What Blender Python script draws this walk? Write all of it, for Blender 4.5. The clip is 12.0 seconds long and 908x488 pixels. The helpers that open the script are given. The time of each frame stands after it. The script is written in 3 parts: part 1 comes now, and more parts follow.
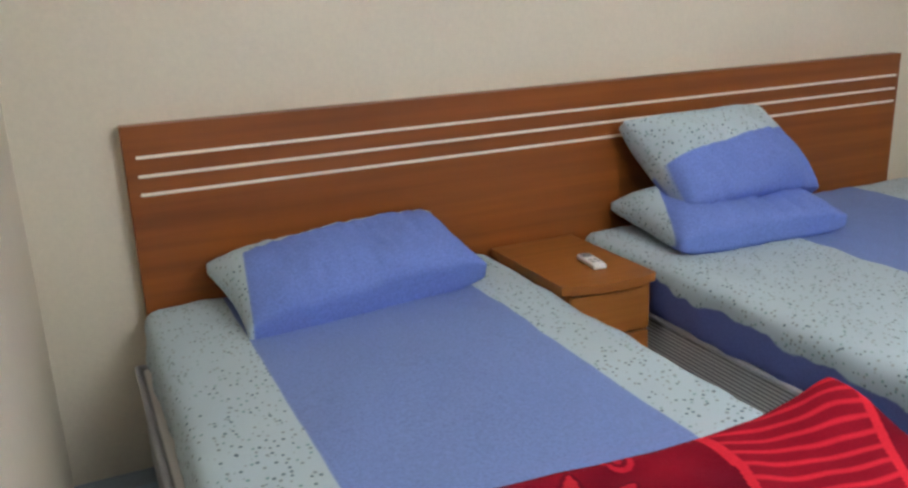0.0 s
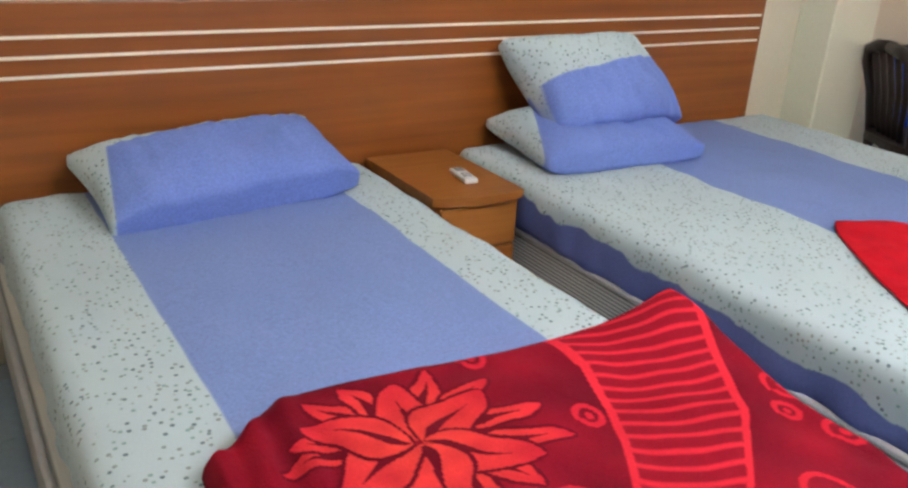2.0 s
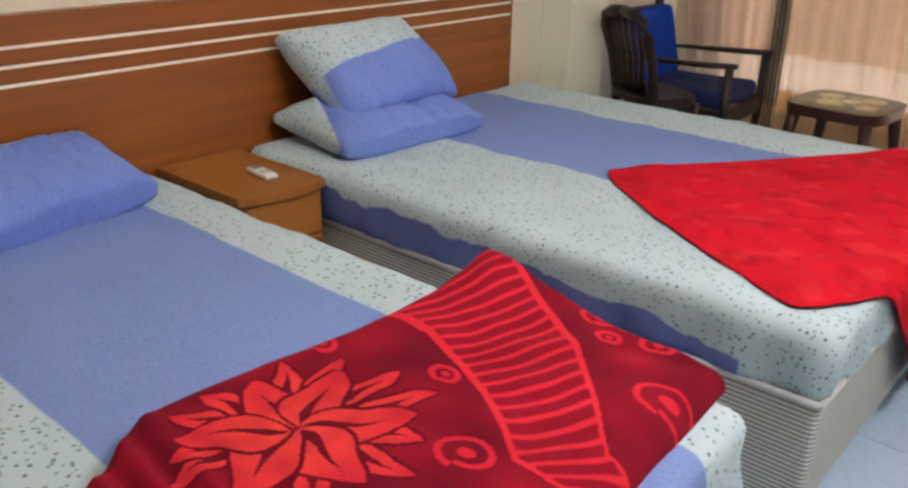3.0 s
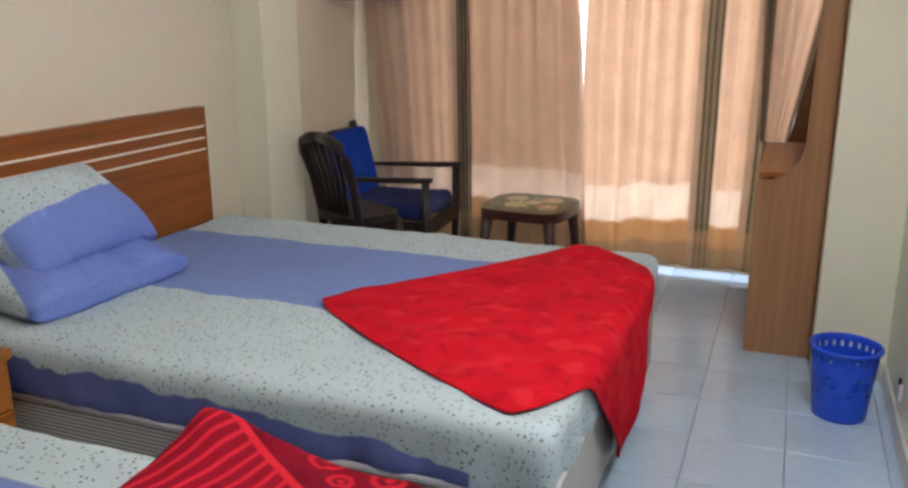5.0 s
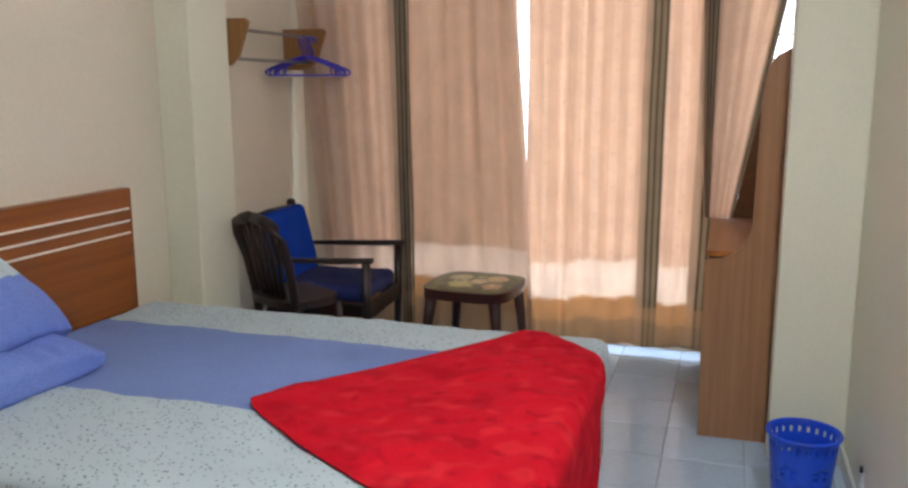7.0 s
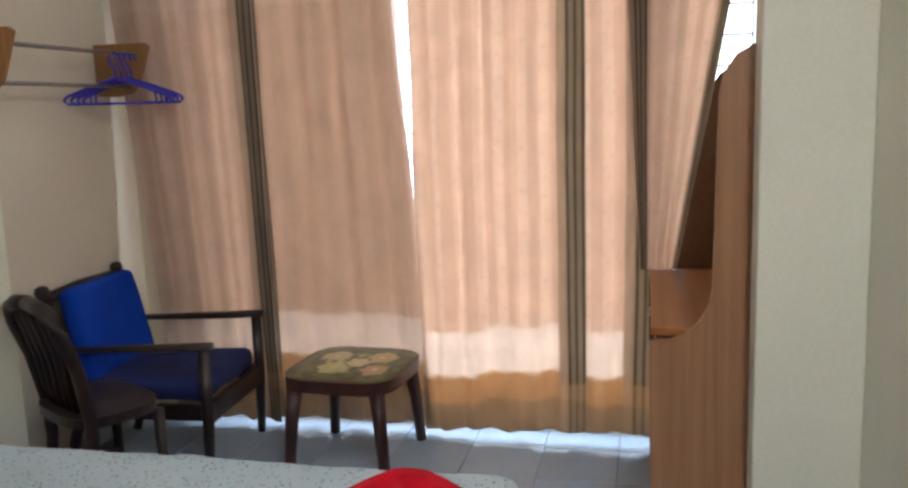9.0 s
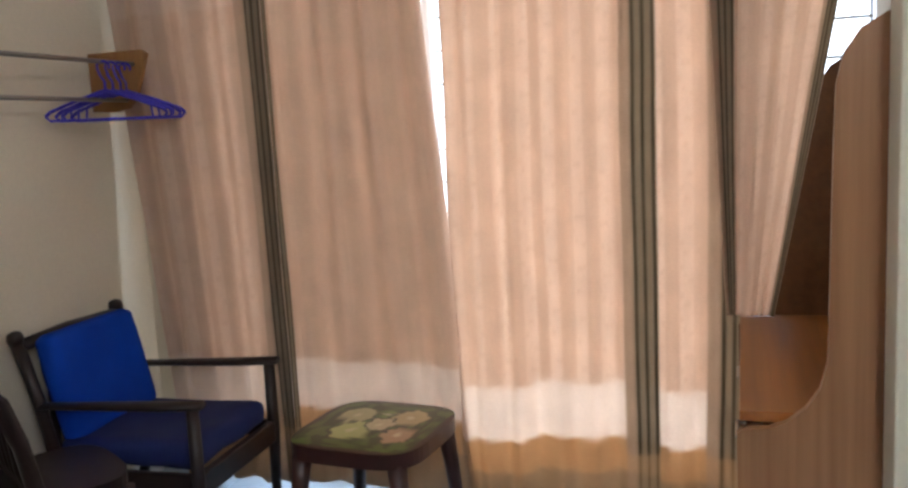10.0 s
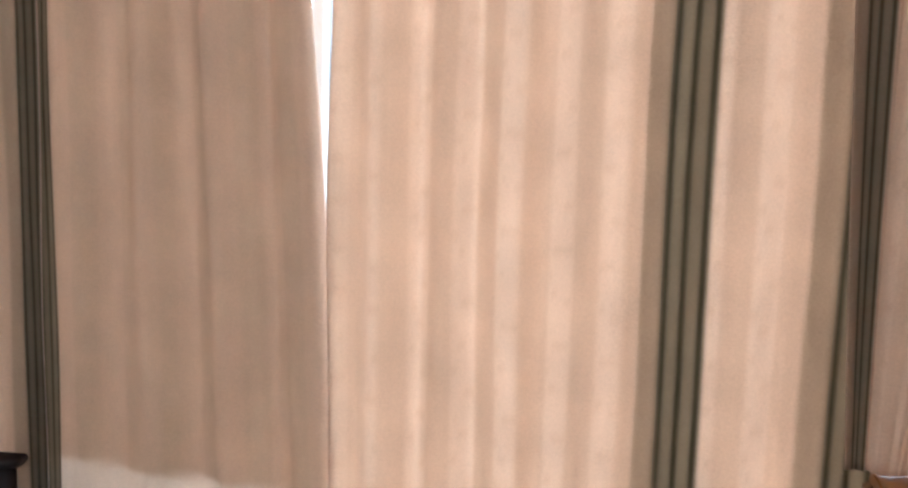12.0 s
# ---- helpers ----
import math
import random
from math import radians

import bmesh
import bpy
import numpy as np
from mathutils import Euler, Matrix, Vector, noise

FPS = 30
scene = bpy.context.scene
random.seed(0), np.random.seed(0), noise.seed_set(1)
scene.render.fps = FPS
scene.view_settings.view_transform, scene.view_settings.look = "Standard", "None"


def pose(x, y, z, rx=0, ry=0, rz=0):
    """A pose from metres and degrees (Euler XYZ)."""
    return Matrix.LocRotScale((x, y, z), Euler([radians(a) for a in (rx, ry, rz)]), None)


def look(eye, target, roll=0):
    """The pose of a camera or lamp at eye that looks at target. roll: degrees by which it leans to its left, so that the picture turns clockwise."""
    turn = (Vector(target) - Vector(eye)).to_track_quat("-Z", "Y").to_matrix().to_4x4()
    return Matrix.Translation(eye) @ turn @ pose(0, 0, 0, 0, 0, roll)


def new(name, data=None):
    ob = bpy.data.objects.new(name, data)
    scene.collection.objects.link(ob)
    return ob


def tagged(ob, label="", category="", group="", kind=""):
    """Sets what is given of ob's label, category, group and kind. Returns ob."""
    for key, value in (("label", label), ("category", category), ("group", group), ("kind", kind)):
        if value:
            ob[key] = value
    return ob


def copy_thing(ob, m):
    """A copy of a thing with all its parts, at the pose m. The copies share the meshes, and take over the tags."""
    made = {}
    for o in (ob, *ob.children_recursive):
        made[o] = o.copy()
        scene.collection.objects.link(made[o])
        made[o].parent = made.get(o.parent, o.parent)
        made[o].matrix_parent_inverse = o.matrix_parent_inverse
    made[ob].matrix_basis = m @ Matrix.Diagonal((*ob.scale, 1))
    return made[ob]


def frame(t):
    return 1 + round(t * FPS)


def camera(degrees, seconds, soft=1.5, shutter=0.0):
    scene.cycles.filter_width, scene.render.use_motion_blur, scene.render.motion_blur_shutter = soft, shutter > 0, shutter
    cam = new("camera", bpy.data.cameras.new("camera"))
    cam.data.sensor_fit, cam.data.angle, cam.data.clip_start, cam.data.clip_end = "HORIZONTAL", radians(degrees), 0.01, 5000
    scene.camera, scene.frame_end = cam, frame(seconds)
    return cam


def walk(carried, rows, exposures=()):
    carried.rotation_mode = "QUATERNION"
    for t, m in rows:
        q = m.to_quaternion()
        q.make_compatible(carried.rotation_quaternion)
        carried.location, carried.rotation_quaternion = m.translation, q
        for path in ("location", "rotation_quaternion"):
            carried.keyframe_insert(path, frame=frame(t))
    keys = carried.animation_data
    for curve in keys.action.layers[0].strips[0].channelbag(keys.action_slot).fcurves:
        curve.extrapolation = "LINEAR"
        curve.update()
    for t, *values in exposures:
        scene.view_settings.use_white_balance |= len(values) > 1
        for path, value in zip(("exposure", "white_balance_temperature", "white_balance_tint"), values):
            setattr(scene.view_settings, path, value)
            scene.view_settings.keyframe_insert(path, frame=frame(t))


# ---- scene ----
cam = camera(56.1, 12.0, soft=2.6)
METRES, EYE, TILT, LEAN, TURN = 3.48, 1.305, 0.88, -2.0, -23.7
ROWS = [
    (0.0, 0.0, 0.0, 0.0, -1.32, -17.98, 4.06),
    (0.5, 0.0023, -0.0064, 0.0037, -0.06, -17.51, 2.55),
    (1.0, 0.004, -0.008, 0.0036, 0.22, -17.89, 1.47),
    (1.5, 0.0106, -0.0081, -0.002, -2.18, -21.23, 0.36),
    (2.0, 0.0052, -0.0124, -0.0044, -7.89, -23.52, -1.35),
    (2.5, -0.0162, -0.0208, -0.0013, -17.94, -23.78, -0.57),
    (3.0, -0.0288, -0.0256, 0.0011, -25.06, -24.21, 0.43),
    (3.5, -0.0259, -0.0289, 0.003, -33.2, -24.19, 0.05),
    (5.5, -0.0175, -0.0236, 0.0233, -46.22, -14.96, 1.07),
    (6.0, -0.0166, -0.0192, 0.0254, -47.24, -13.45, 0.89),
    (6.5, -0.0108, -0.0144, 0.0245, -47.96, -12.87, 0.94),
    (8.5, 0.2051, 0.1046, 0.019, -52.01, -11.42, 1.42),
    (9.0, 0.2796, 0.1395, 0.0096, -53.7, -11.09, 2.34),
    (9.5, 0.3621, 0.164, 0.005, -52.03, -10.31, 3.01),
    (10.0, 0.4462, 0.2072, -0.0056, -47.91, -9.7, 3.56),
    (10.5, 0.5264, 0.2427, -0.0185, -47.34, -8.59, 1.49),
    (11.0, 0.6031, 0.2832, -0.0252, -47.69, -8.11, 0.35),
    (11.5, 0.6726, 0.3543, -0.051, -48.05, -7.97, -0.81),
    (12.0, 0.7502, 0.4219, -0.0628, -49.33, -7.68, -0.98),
]
walk(cam, [(t, pose(0, 0, EYE, TILT, LEAN, TURN) @ pose(METRES * x, METRES * y, METRES * z, 90 + pitch, roll, yaw)) for t, x, y, z, yaw, pitch, roll in ROWS],
     exposures=[(0.0, 0.02, 5750, 10), (1.15, 0.1, 5750, 10), (1.45, 0.5, 5750, 10), (2.5, 0.36, 6250, 11), (3.5, 0.14, 6250, 12), (5.5, 0.02, 6050, 13), (9.0, -0.08, 5850, 12), (10.5, -0.24, 5900, 12), (12.0, -0.2, 5550, 8)])

# ---- light ----
world = bpy.data.worlds.new("sky")
scene.world = world
world.use_nodes = True
wn = world.node_tree.nodes
sky = wn.new("ShaderNodeTexSky")
sky.sky_type, sky.sun_disc, sky.sun_elevation, sky.sun_rotation = "NISHITA", False, radians(50), radians(250)
wn["Background"].inputs["Strength"].default_value = 0.12
world.node_tree.links.new(sky.outputs[0], wn["Background"].inputs["Color"])
sun_data = bpy.data.lights.new("sun", "SUN")
sun_data.energy, sun_data.angle, sun_data.color = 2.0, radians(2), (1, 0.95, 0.88)
sun = new("sun", sun_data)
sun.matrix_world = look((-20, 8, 26), (0, 0, 0))


def area(name, eye, target, w, h, power, color):
    d = bpy.data.lights.new(name, "AREA")
    d.shape, d.size, d.size_y, d.energy, d.color = "RECTANGLE", w, h, power, color
    ob = new(name, d)
    ob.matrix_world = look(eye, target)
    return ob


# daylight in the window opening, outside the grille; an unseen tube lamp is added on the south wall
area("window_daylight", (4.80, 0.80, 1.15), (0, 0.80, 1.0), 2.3, 2.1, 74, (0.88, 0.95, 1.0))


# ---- materials ----
def mat(name, color, rough=0.6, var=0.15, scale=8.0, fine=120.0, bump=0.1, stretch=(1, 1, 1), metal=0.0, spec=0.5, attr="", sheen=0.0, dist=0.003, rand=0.0):
    """Noise at two scales over the base colour, fine bump on top."""
    m = bpy.data.materials.new(name)
    m.use_nodes = True
    n, l = m.node_tree.nodes, m.node_tree.links
    b = n["Principled BSDF"]
    b.inputs["Roughness"].default_value, b.inputs["Metallic"].default_value = rough, metal
    b.inputs["Specular IOR Level"].default_value = spec
    b.inputs["Sheen Weight"].default_value = sheen
    tc, mp = n.new("ShaderNodeTexCoord"), n.new("ShaderNodeMapping")
    mp.inputs["Scale"].default_value = stretch
    l.new(tc.outputs["Object"], mp.inputs[0])
    big, small = n.new("ShaderNodeTexNoise"), n.new("ShaderNodeTexNoise")
    big.inputs["Scale"].default_value, small.inputs["Scale"].default_value = scale, fine
    big.inputs["Detail"].default_value = 4
    for t in (big, small):
        l.new(mp.outputs[0], t.inputs["Vector"])
    add = n.new("ShaderNodeMath")
    add.operation = "ADD"
    l.new(big.outputs["Fac"], add.inputs[0])
    l.new(small.outputs["Fac"], add.inputs[1])
    rng = n.new("ShaderNodeMapRange")
    rng.inputs["From Min"].default_value, rng.inputs["From Max"].default_value = 0.6, 1.4
    rng.inputs["To Min"].default_value, rng.inputs["To Max"].default_value = 1 - var, 1 + var
    l.new(add.outputs[0], rng.inputs["Value"])
    mul = n.new("ShaderNodeVectorMath")
    mul.operation = "SCALE"
    if attr:
        at = n.new("ShaderNodeAttribute")
        at.attribute_name = attr
        l.new(at.outputs["Color"], mul.inputs[0])
    else:
        mul.inputs[0].default_value = color
    l.new(rng.outputs[0], mul.inputs["Scale"])
    out = mul.outputs[0]
    if rand:
        info, r2, m2 = n.new("ShaderNodeObjectInfo"), n.new("ShaderNodeMapRange"), n.new("ShaderNodeVectorMath")
        m2.operation = "SCALE"
        r2.inputs["To Min"].default_value, r2.inputs["To Max"].default_value = 1 - rand, 1 + rand
        l.new(info.outputs["Random"], r2.inputs["Value"])
        l.new(out, m2.inputs[0])
        l.new(r2.outputs[0], m2.inputs["Scale"])
        out = m2.outputs[0]
    l.new(out, b.inputs["Base Color"])
    bp = n.new("ShaderNodeBump")
    bp.inputs["Strength"].default_value, bp.inputs["Distance"].default_value = bump, dist
    l.new(small.outputs["Fac"], bp.inputs["Height"])
    l.new(bp.outputs[0], b.inputs["Normal"])
    return m


def wood(name, light, dark, rough=0.35, along="X", wave=5.0):
    """Veneer: long streaks along one axis."""
    m = mat(name, light, rough, 0.12, 3, 60, 0.04)
    n, l = m.node_tree.nodes, m.node_tree.links
    b = n["Principled BSDF"]
    tc, mp, ns = n.new("ShaderNodeTexCoord"), n.new("ShaderNodeMapping"), n.new("ShaderNodeTexNoise")
    mp.inputs["Scale"].default_value = {"X": (0.5, 14, 14), "Y": (14, 0.5, 14), "Z": (14, 14, 0.5)}[along]
    ns.inputs["Scale"].default_value, ns.inputs["Detail"].default_value = wave, 6
    l.new(tc.outputs["Object"], mp.inputs[0])
    l.new(mp.outputs[0], ns.inputs["Vector"])
    rp = n.new("ShaderNodeValToRGB")
    rp.color_ramp.elements[0].position, rp.color_ramp.elements[0].color = 0.3, (*dark, 1)
    rp.color_ramp.elements[1].position, rp.color_ramp.elements[1].color = 0.7, (*light, 1)
    l.new(ns.outputs["Fac"], rp.inputs[0])
    l.new(rp.outputs[0], b.inputs["Base Color"])
    return m


def dotted(name, ground, dots):
    """White cotton with a scatter of small printed dots."""
    m = mat(name, ground, 0.85, 0.06, 5, 300, 0.15, spec=0.15, dist=0.001)
    n, l = m.node_tree.nodes, m.node_tree.links
    b = n["Principled BSDF"]
    src = b.inputs["Base Color"].links[0].from_socket
    tc, vo = n.new("ShaderNodeTexCoord"), n.new("ShaderNodeTexVoronoi")
    vo.inputs["Scale"].default_value, vo.inputs["Randomness"].default_value = 66, 0.85
    l.new(tc.outputs["Object"], vo.inputs["Vector"])
    rp = n.new("ShaderNodeMapRange")
    rp.inputs["From Min"].default_value, rp.inputs["From Max"].default_value = 0.21, 0.31
    rp.inputs["To Min"].default_value, rp.inputs["To Max"].default_value = 1, 0
    l.new(vo.outputs["Distance"], rp.inputs["Value"])
    cr = n.new("ShaderNodeValToRGB")
    cr.color_ramp.interpolation = "CONSTANT"
    el = cr.color_ramp.elements
    el[0].color = (*dots[0], 1)
    el[1].position, el[1].color = 0.35, (*dots[1], 1)
    e = el.new(0.6)
    e.color = (*dots[2], 1)
    sep = n.new("ShaderNodeSeparateColor")
    l.new(vo.outputs["Color"], sep.inputs[0])
    l.new(sep.outputs[0], cr.inputs[0])
    mx = n.new("ShaderNodeMix")
    mx.data_type = "RGBA"
    l.new(rp.outputs[0], mx.inputs["Factor"])
    l.new(src, mx.inputs["A"])
    l.new(cr.outputs[0], mx.inputs["B"])
    l.new(mx.outputs["Result"], b.inputs["Base Color"])
    return m


def lined(name, a, c, period, axis=2, rough=0.85, warp=0.0):
    """Fine woven stripes across one axis."""
    m = mat(name, a, rough, 0.08, 6, 200, 0.1)
    n, l = m.node_tree.nodes, m.node_tree.links
    b = n["Principled BSDF"]
    tc, sp, fr = n.new("ShaderNodeTexCoord"), n.new("ShaderNodeSeparateXYZ"), n.new("ShaderNodeMath")
    l.new(tc.outputs["Object"], sp.inputs[0])
    fr.operation = "MULTIPLY"
    fr.inputs[1].default_value = 2 * math.pi / period
    l.new(sp.outputs[axis], fr.inputs[0])
    sn = n.new("ShaderNodeMath")
    sn.operation = "SINE"
    l.new(fr.outputs[0], sn.inputs[0])
    mr = n.new("ShaderNodeMapRange")
    mr.inputs["From Min"].default_value, mr.inputs["From Max"].default_value = -0.2, 0.5
    l.new(sn.outputs[0], mr.inputs["Value"])
    mx = n.new("ShaderNodeMix")
    mx.data_type = "RGBA"
    mx.inputs["A"].default_value, mx.inputs["B"].default_value = (*a, 1), (*c, 1)
    l.new(mr.outputs[0], mx.inputs["Factor"])
    l.new(mx.outputs["Result"], b.inputs["Base Color"])
    return m


def curtain_cloth(name, glow):
    """Woven fabric, coloured by its stripes, that lets daylight glow through; damask relief."""
    m = mat(name, (0.6, 0.4, 0.25), 0.75, 0.10, 9, 260, 0.25, attr="weave", spec=0.2)
    n, l = m.node_tree.nodes, m.node_tree.links
    b = n["Principled BSDF"]
    col = b.inputs["Base Color"].links[0].from_socket
    tr, mx = n.new("ShaderNodeBsdfTranslucent"), n.new("ShaderNodeMixShader")
    mx.inputs[0].default_value = glow
    l.new(col, tr.inputs["Color"])
    l.new(b.outputs[0], mx.inputs[1])
    l.new(tr.outputs[0], mx.inputs[2])
    l.new(mx.outputs[0], n["Material Output"].inputs["Surface"])
    tc, mp, ns, bp = n.new("ShaderNodeTexCoord"), n.new("ShaderNodeMapping"), n.new("ShaderNodeTexNoise"), n.new("ShaderNodeBump")
    mp.inputs["Scale"].default_value = (1, 1, 2.2)
    ns.inputs["Scale"].default_value, ns.inputs["Detail"].default_value, ns.inputs["Distortion"].default_value = 26, 2, 2.5
    bp.inputs["Strength"].default_value, bp.inputs["Distance"].default_value = 0.5, 0.004
    l.new(tc.outputs["Object"], mp.inputs[0])
    l.new(mp.outputs[0], ns.inputs["Vector"])
    l.new(ns.outputs["Fac"], bp.inputs["Height"])
    l.new(bp.outputs[0], b.inputs["Normal"])
    return m


WALL = mat("wall_paint", (0.725, 0.665, 0.535), 0.55, 0.05, 1.6, 90, 0.05)
PILLAR = mat("pillar_paint", (0.78, 0.785, 0.635), 0.5, 0.05, 1.6, 90, 0.05)
CEIL = mat("ceiling_paint", (0.78, 0.78, 0.74), 0.8, 0.04, 1.5, 80, 0.05)
TILE = mat("floor_tile", (0.40, 0.52, 0.66), 0.16, 0.09, 4, 40, 0.02, rand=0.05)
GROUT = mat("grout", (0.29, 0.35, 0.42), 0.9)
HEADWOOD = wood("headboard_veneer", (0.27, 0.080, 0.010), (0.18, 0.048, 0.006), 0.42, "X", 2.2)
NIGHTWOOD = wood("nightstand_veneer", (0.34, 0.125, 0.022), (0.25, 0.085, 0.014), 0.35, "X", 3.0)
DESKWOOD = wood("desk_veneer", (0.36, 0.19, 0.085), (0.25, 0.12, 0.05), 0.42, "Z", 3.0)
# Darker tone of the desk veneer for far side, back, drawers and kick panel.
DESKDARK = wood("desk_darker_veneer", (0.16, 0.066, 0.02), (0.11, 0.043, 0.013), 0.5, "X", 3.0)
DARKWOOD = wood("dark_stained_wood", (0.016, 0.006, 0.005), (0.008, 0.003, 0.003), 0.42, "Z", 4.0)
INLAY = mat("white_inlay", (0.86, 0.80, 0.72), 0.4, 0.03)


def two_tone(name, blue, rules, side=None, side_rules=(), weave=0.0):
    """Dotted cotton with blue fields. A rule (ax, ay, az, c) holds where a.p > c; blue where all rules hold; side colour where all side_rules hold."""
    m = dotted(name, (0.48, 0.58, 0.63), [(0.14, 0.19, 0.23), (0.25, 0.37, 0.39), (0.27, 0.31, 0.33)])
    n, l = m.node_tree.nodes, m.node_tree.links
    b = n["Principled BSDF"]
    tc = n.new("ShaderNodeTexCoord")

    wander = n.new("ShaderNodeTexNoise")
    wander.inputs["Scale"].default_value, wander.inputs["Detail"].default_value = 4.5, 3
    l.new(tc.outputs["Object"], wander.inputs["Vector"])

    def field(rs, loose=0.0):
        out = None
        for ax, ay, az, c in rs:
            d, mr = n.new("ShaderNodeVectorMath"), n.new("ShaderNodeMapRange")
            d.operation = "DOT_PRODUCT"
            d.inputs[1].default_value = (ax, ay, az)
            l.new(tc.outputs["Object"], d.inputs[0])
            mr.inputs["From Min"].default_value, mr.inputs["From Max"].default_value = c - 0.003, c + 0.003
            sway = n.new("ShaderNodeMath")
            sway.operation = "MULTIPLY_ADD"
            l.new(wander.outputs["Fac"], sway.inputs[0])
            sway.inputs[1].default_value = loose
            l.new(d.outputs["Value"], sway.inputs[2])
            l.new(sway.outputs[0], mr.inputs["Value"])
            if out is None:
                out = mr.outputs[0]
            else:
                mu = n.new("ShaderNodeMath")
                mu.operation = "MULTIPLY"
                l.new(out, mu.inputs[0])
                l.new(mr.outputs[0], mu.inputs[1])
                out = mu.outputs[0]
        return out

    def cloth(col, w):
        sp, sn, mr, sc, ns = n.new("ShaderNodeSeparateXYZ"), n.new("ShaderNodeMath"), n.new("ShaderNodeMapRange"), n.new("ShaderNodeVectorMath"), n.new("ShaderNodeTexNoise")
        l.new(tc.outputs["Object"], ns.inputs["Vector"])
        ns.inputs["Scale"].default_value = 150
        mr.inputs["To Min"].default_value, mr.inputs["To Max"].default_value = 1 - w, 1 + w
        l.new(ns.outputs["Fac"], mr.inputs["Value"])
        sc.operation = "SCALE"
        sc.inputs[0].default_value = col
        l.new(mr.outputs[0], sc.inputs["Scale"])
        return sc.outputs[0]

    def over(col, fac):
        mx = n.new("ShaderNodeMix")
        mx.data_type = "RGBA"
        l.new(b.inputs["Base Color"].links[0].from_socket, mx.inputs["A"])
        l.new(col, mx.inputs["B"])
        l.new(fac, mx.inputs["Factor"])
        l.new(mx.outputs["Result"], b.inputs["Base Color"])

    over(cloth(blue, 0.25), field(rules))
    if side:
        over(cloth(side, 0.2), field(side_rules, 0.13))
    return m


TICKING = lined("striped_ticking", (0.27, 0.27, 0.265), (0.70, 0.69, 0.66), 0.0115, 2)
PIPING = mat("grey_piping", (0.5, 0.5, 0.52), 0.7)
BLACKFOOT = mat("black_plastic", (0.02, 0.02, 0.022), 0.5)
RED1 = mat("printed_red_fleece", (0.3, 0.01, 0.03), 0.9, 0.14, 10, 220, 0.5, attr="print", spec=0.1)
RED2 = mat("red_fleece", (0.56, 0.008, 0.016), 0.9, 0.14, 10, 190, 0.6, spec=0.1, attr="print", dist=0.005)
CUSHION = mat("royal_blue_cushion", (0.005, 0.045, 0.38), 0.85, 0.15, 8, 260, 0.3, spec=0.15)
# Seat cushion cloth, set far darker than the back cushion's blue.
SEATBLUE = mat("darker_seat_cloth", (0.004, 0.012, 0.095), 0.85, 0.15, 8, 260, 0.3)
BLUEPLASTIC = mat("blue_plastic", (0.012, 0.07, 0.62), 0.35, 0.06, 10, 60, 0.02)
HANGERBLUE = mat("violet_blue_plastic", (0.04, 0.03, 0.5), 0.35, 0.05)
BROWNPLASTIC = mat("brown_plastic", (0.045, 0.014, 0.012), 0.35, 0.1)
PRINT = mat("printed_stool_top", (0.1, 0.1, 0.05), 0.3, 0.1, 20, 120, 0.05, attr="print")
RACKWOOD = wood("rack_wood", (0.34, 0.17, 0.05), (0.25, 0.11, 0.03), 0.4, "Z", 4)
STEEL = mat("brushed_steel", (0.35, 0.33, 0.3), 0.35, 0.05, metal=1.0)
WHITEPLASTIC = mat("white_plastic", (0.72, 0.72, 0.7), 0.4, 0.04)
GREYRUBBER = mat("grey_rubber", (0.25, 0.26, 0.28), 0.6)
ALU = mat("white_aluminium", (0.7, 0.71, 0.72), 0.35, 0.04)
SKIRT = mat("skirting_tile", (0.55, 0.56, 0.52), 0.3, 0.06)
CURTAIN, LINED = curtain_cloth("curtain_cloth", 0.52), curtain_cloth("lined_curtain_cloth", 0.32)
MIRROR = mat("mirror_glass", (0.85, 0.87, 0.87), 0.02, 0.0, metal=1.0, bump=0.0)
# Emission of the added, unseen lamp that lights beds and walls.
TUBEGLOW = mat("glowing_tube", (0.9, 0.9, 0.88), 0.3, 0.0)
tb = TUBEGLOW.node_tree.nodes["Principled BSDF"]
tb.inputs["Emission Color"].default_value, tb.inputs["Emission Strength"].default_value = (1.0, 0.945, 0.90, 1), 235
GLASS = bpy.data.materials.new("window_glass")
GLASS.use_nodes = True
gb = GLASS.node_tree.nodes["Principled BSDF"]
gb.inputs["Transmission Weight"].default_value, gb.inputs["Roughness"].default_value, gb.inputs["IOR"].default_value = 1.0, 0.0, 1.02


# ---- mesh helpers ----
def box(bm, x0, y0, z0, x1, y1, z1, bevel=0.0, seg=2):
    r = bmesh.ops.create_cube(bm, size=1)
    bmesh.ops.transform(bm, verts=r["verts"], matrix=Matrix.Translation(((x0 + x1) / 2, (y0 + y1) / 2, (z0 + z1) / 2)) @ Matrix.Diagonal((x1 - x0, y1 - y0, z1 - z0, 1)))
    if bevel:
        es = list({e for v in r["verts"] for e in v.link_edges})
        bmesh.ops.bevel(bm, geom=es, offset=bevel, segments=seg, affect="EDGES", profile=0.5)
    return bm


def block(x0, y0, z0, x1, y1, z1, bevel=0.0, seg=2):
    return box(bmesh.new(), x0, y0, z0, x1, y1, z1, bevel, seg)


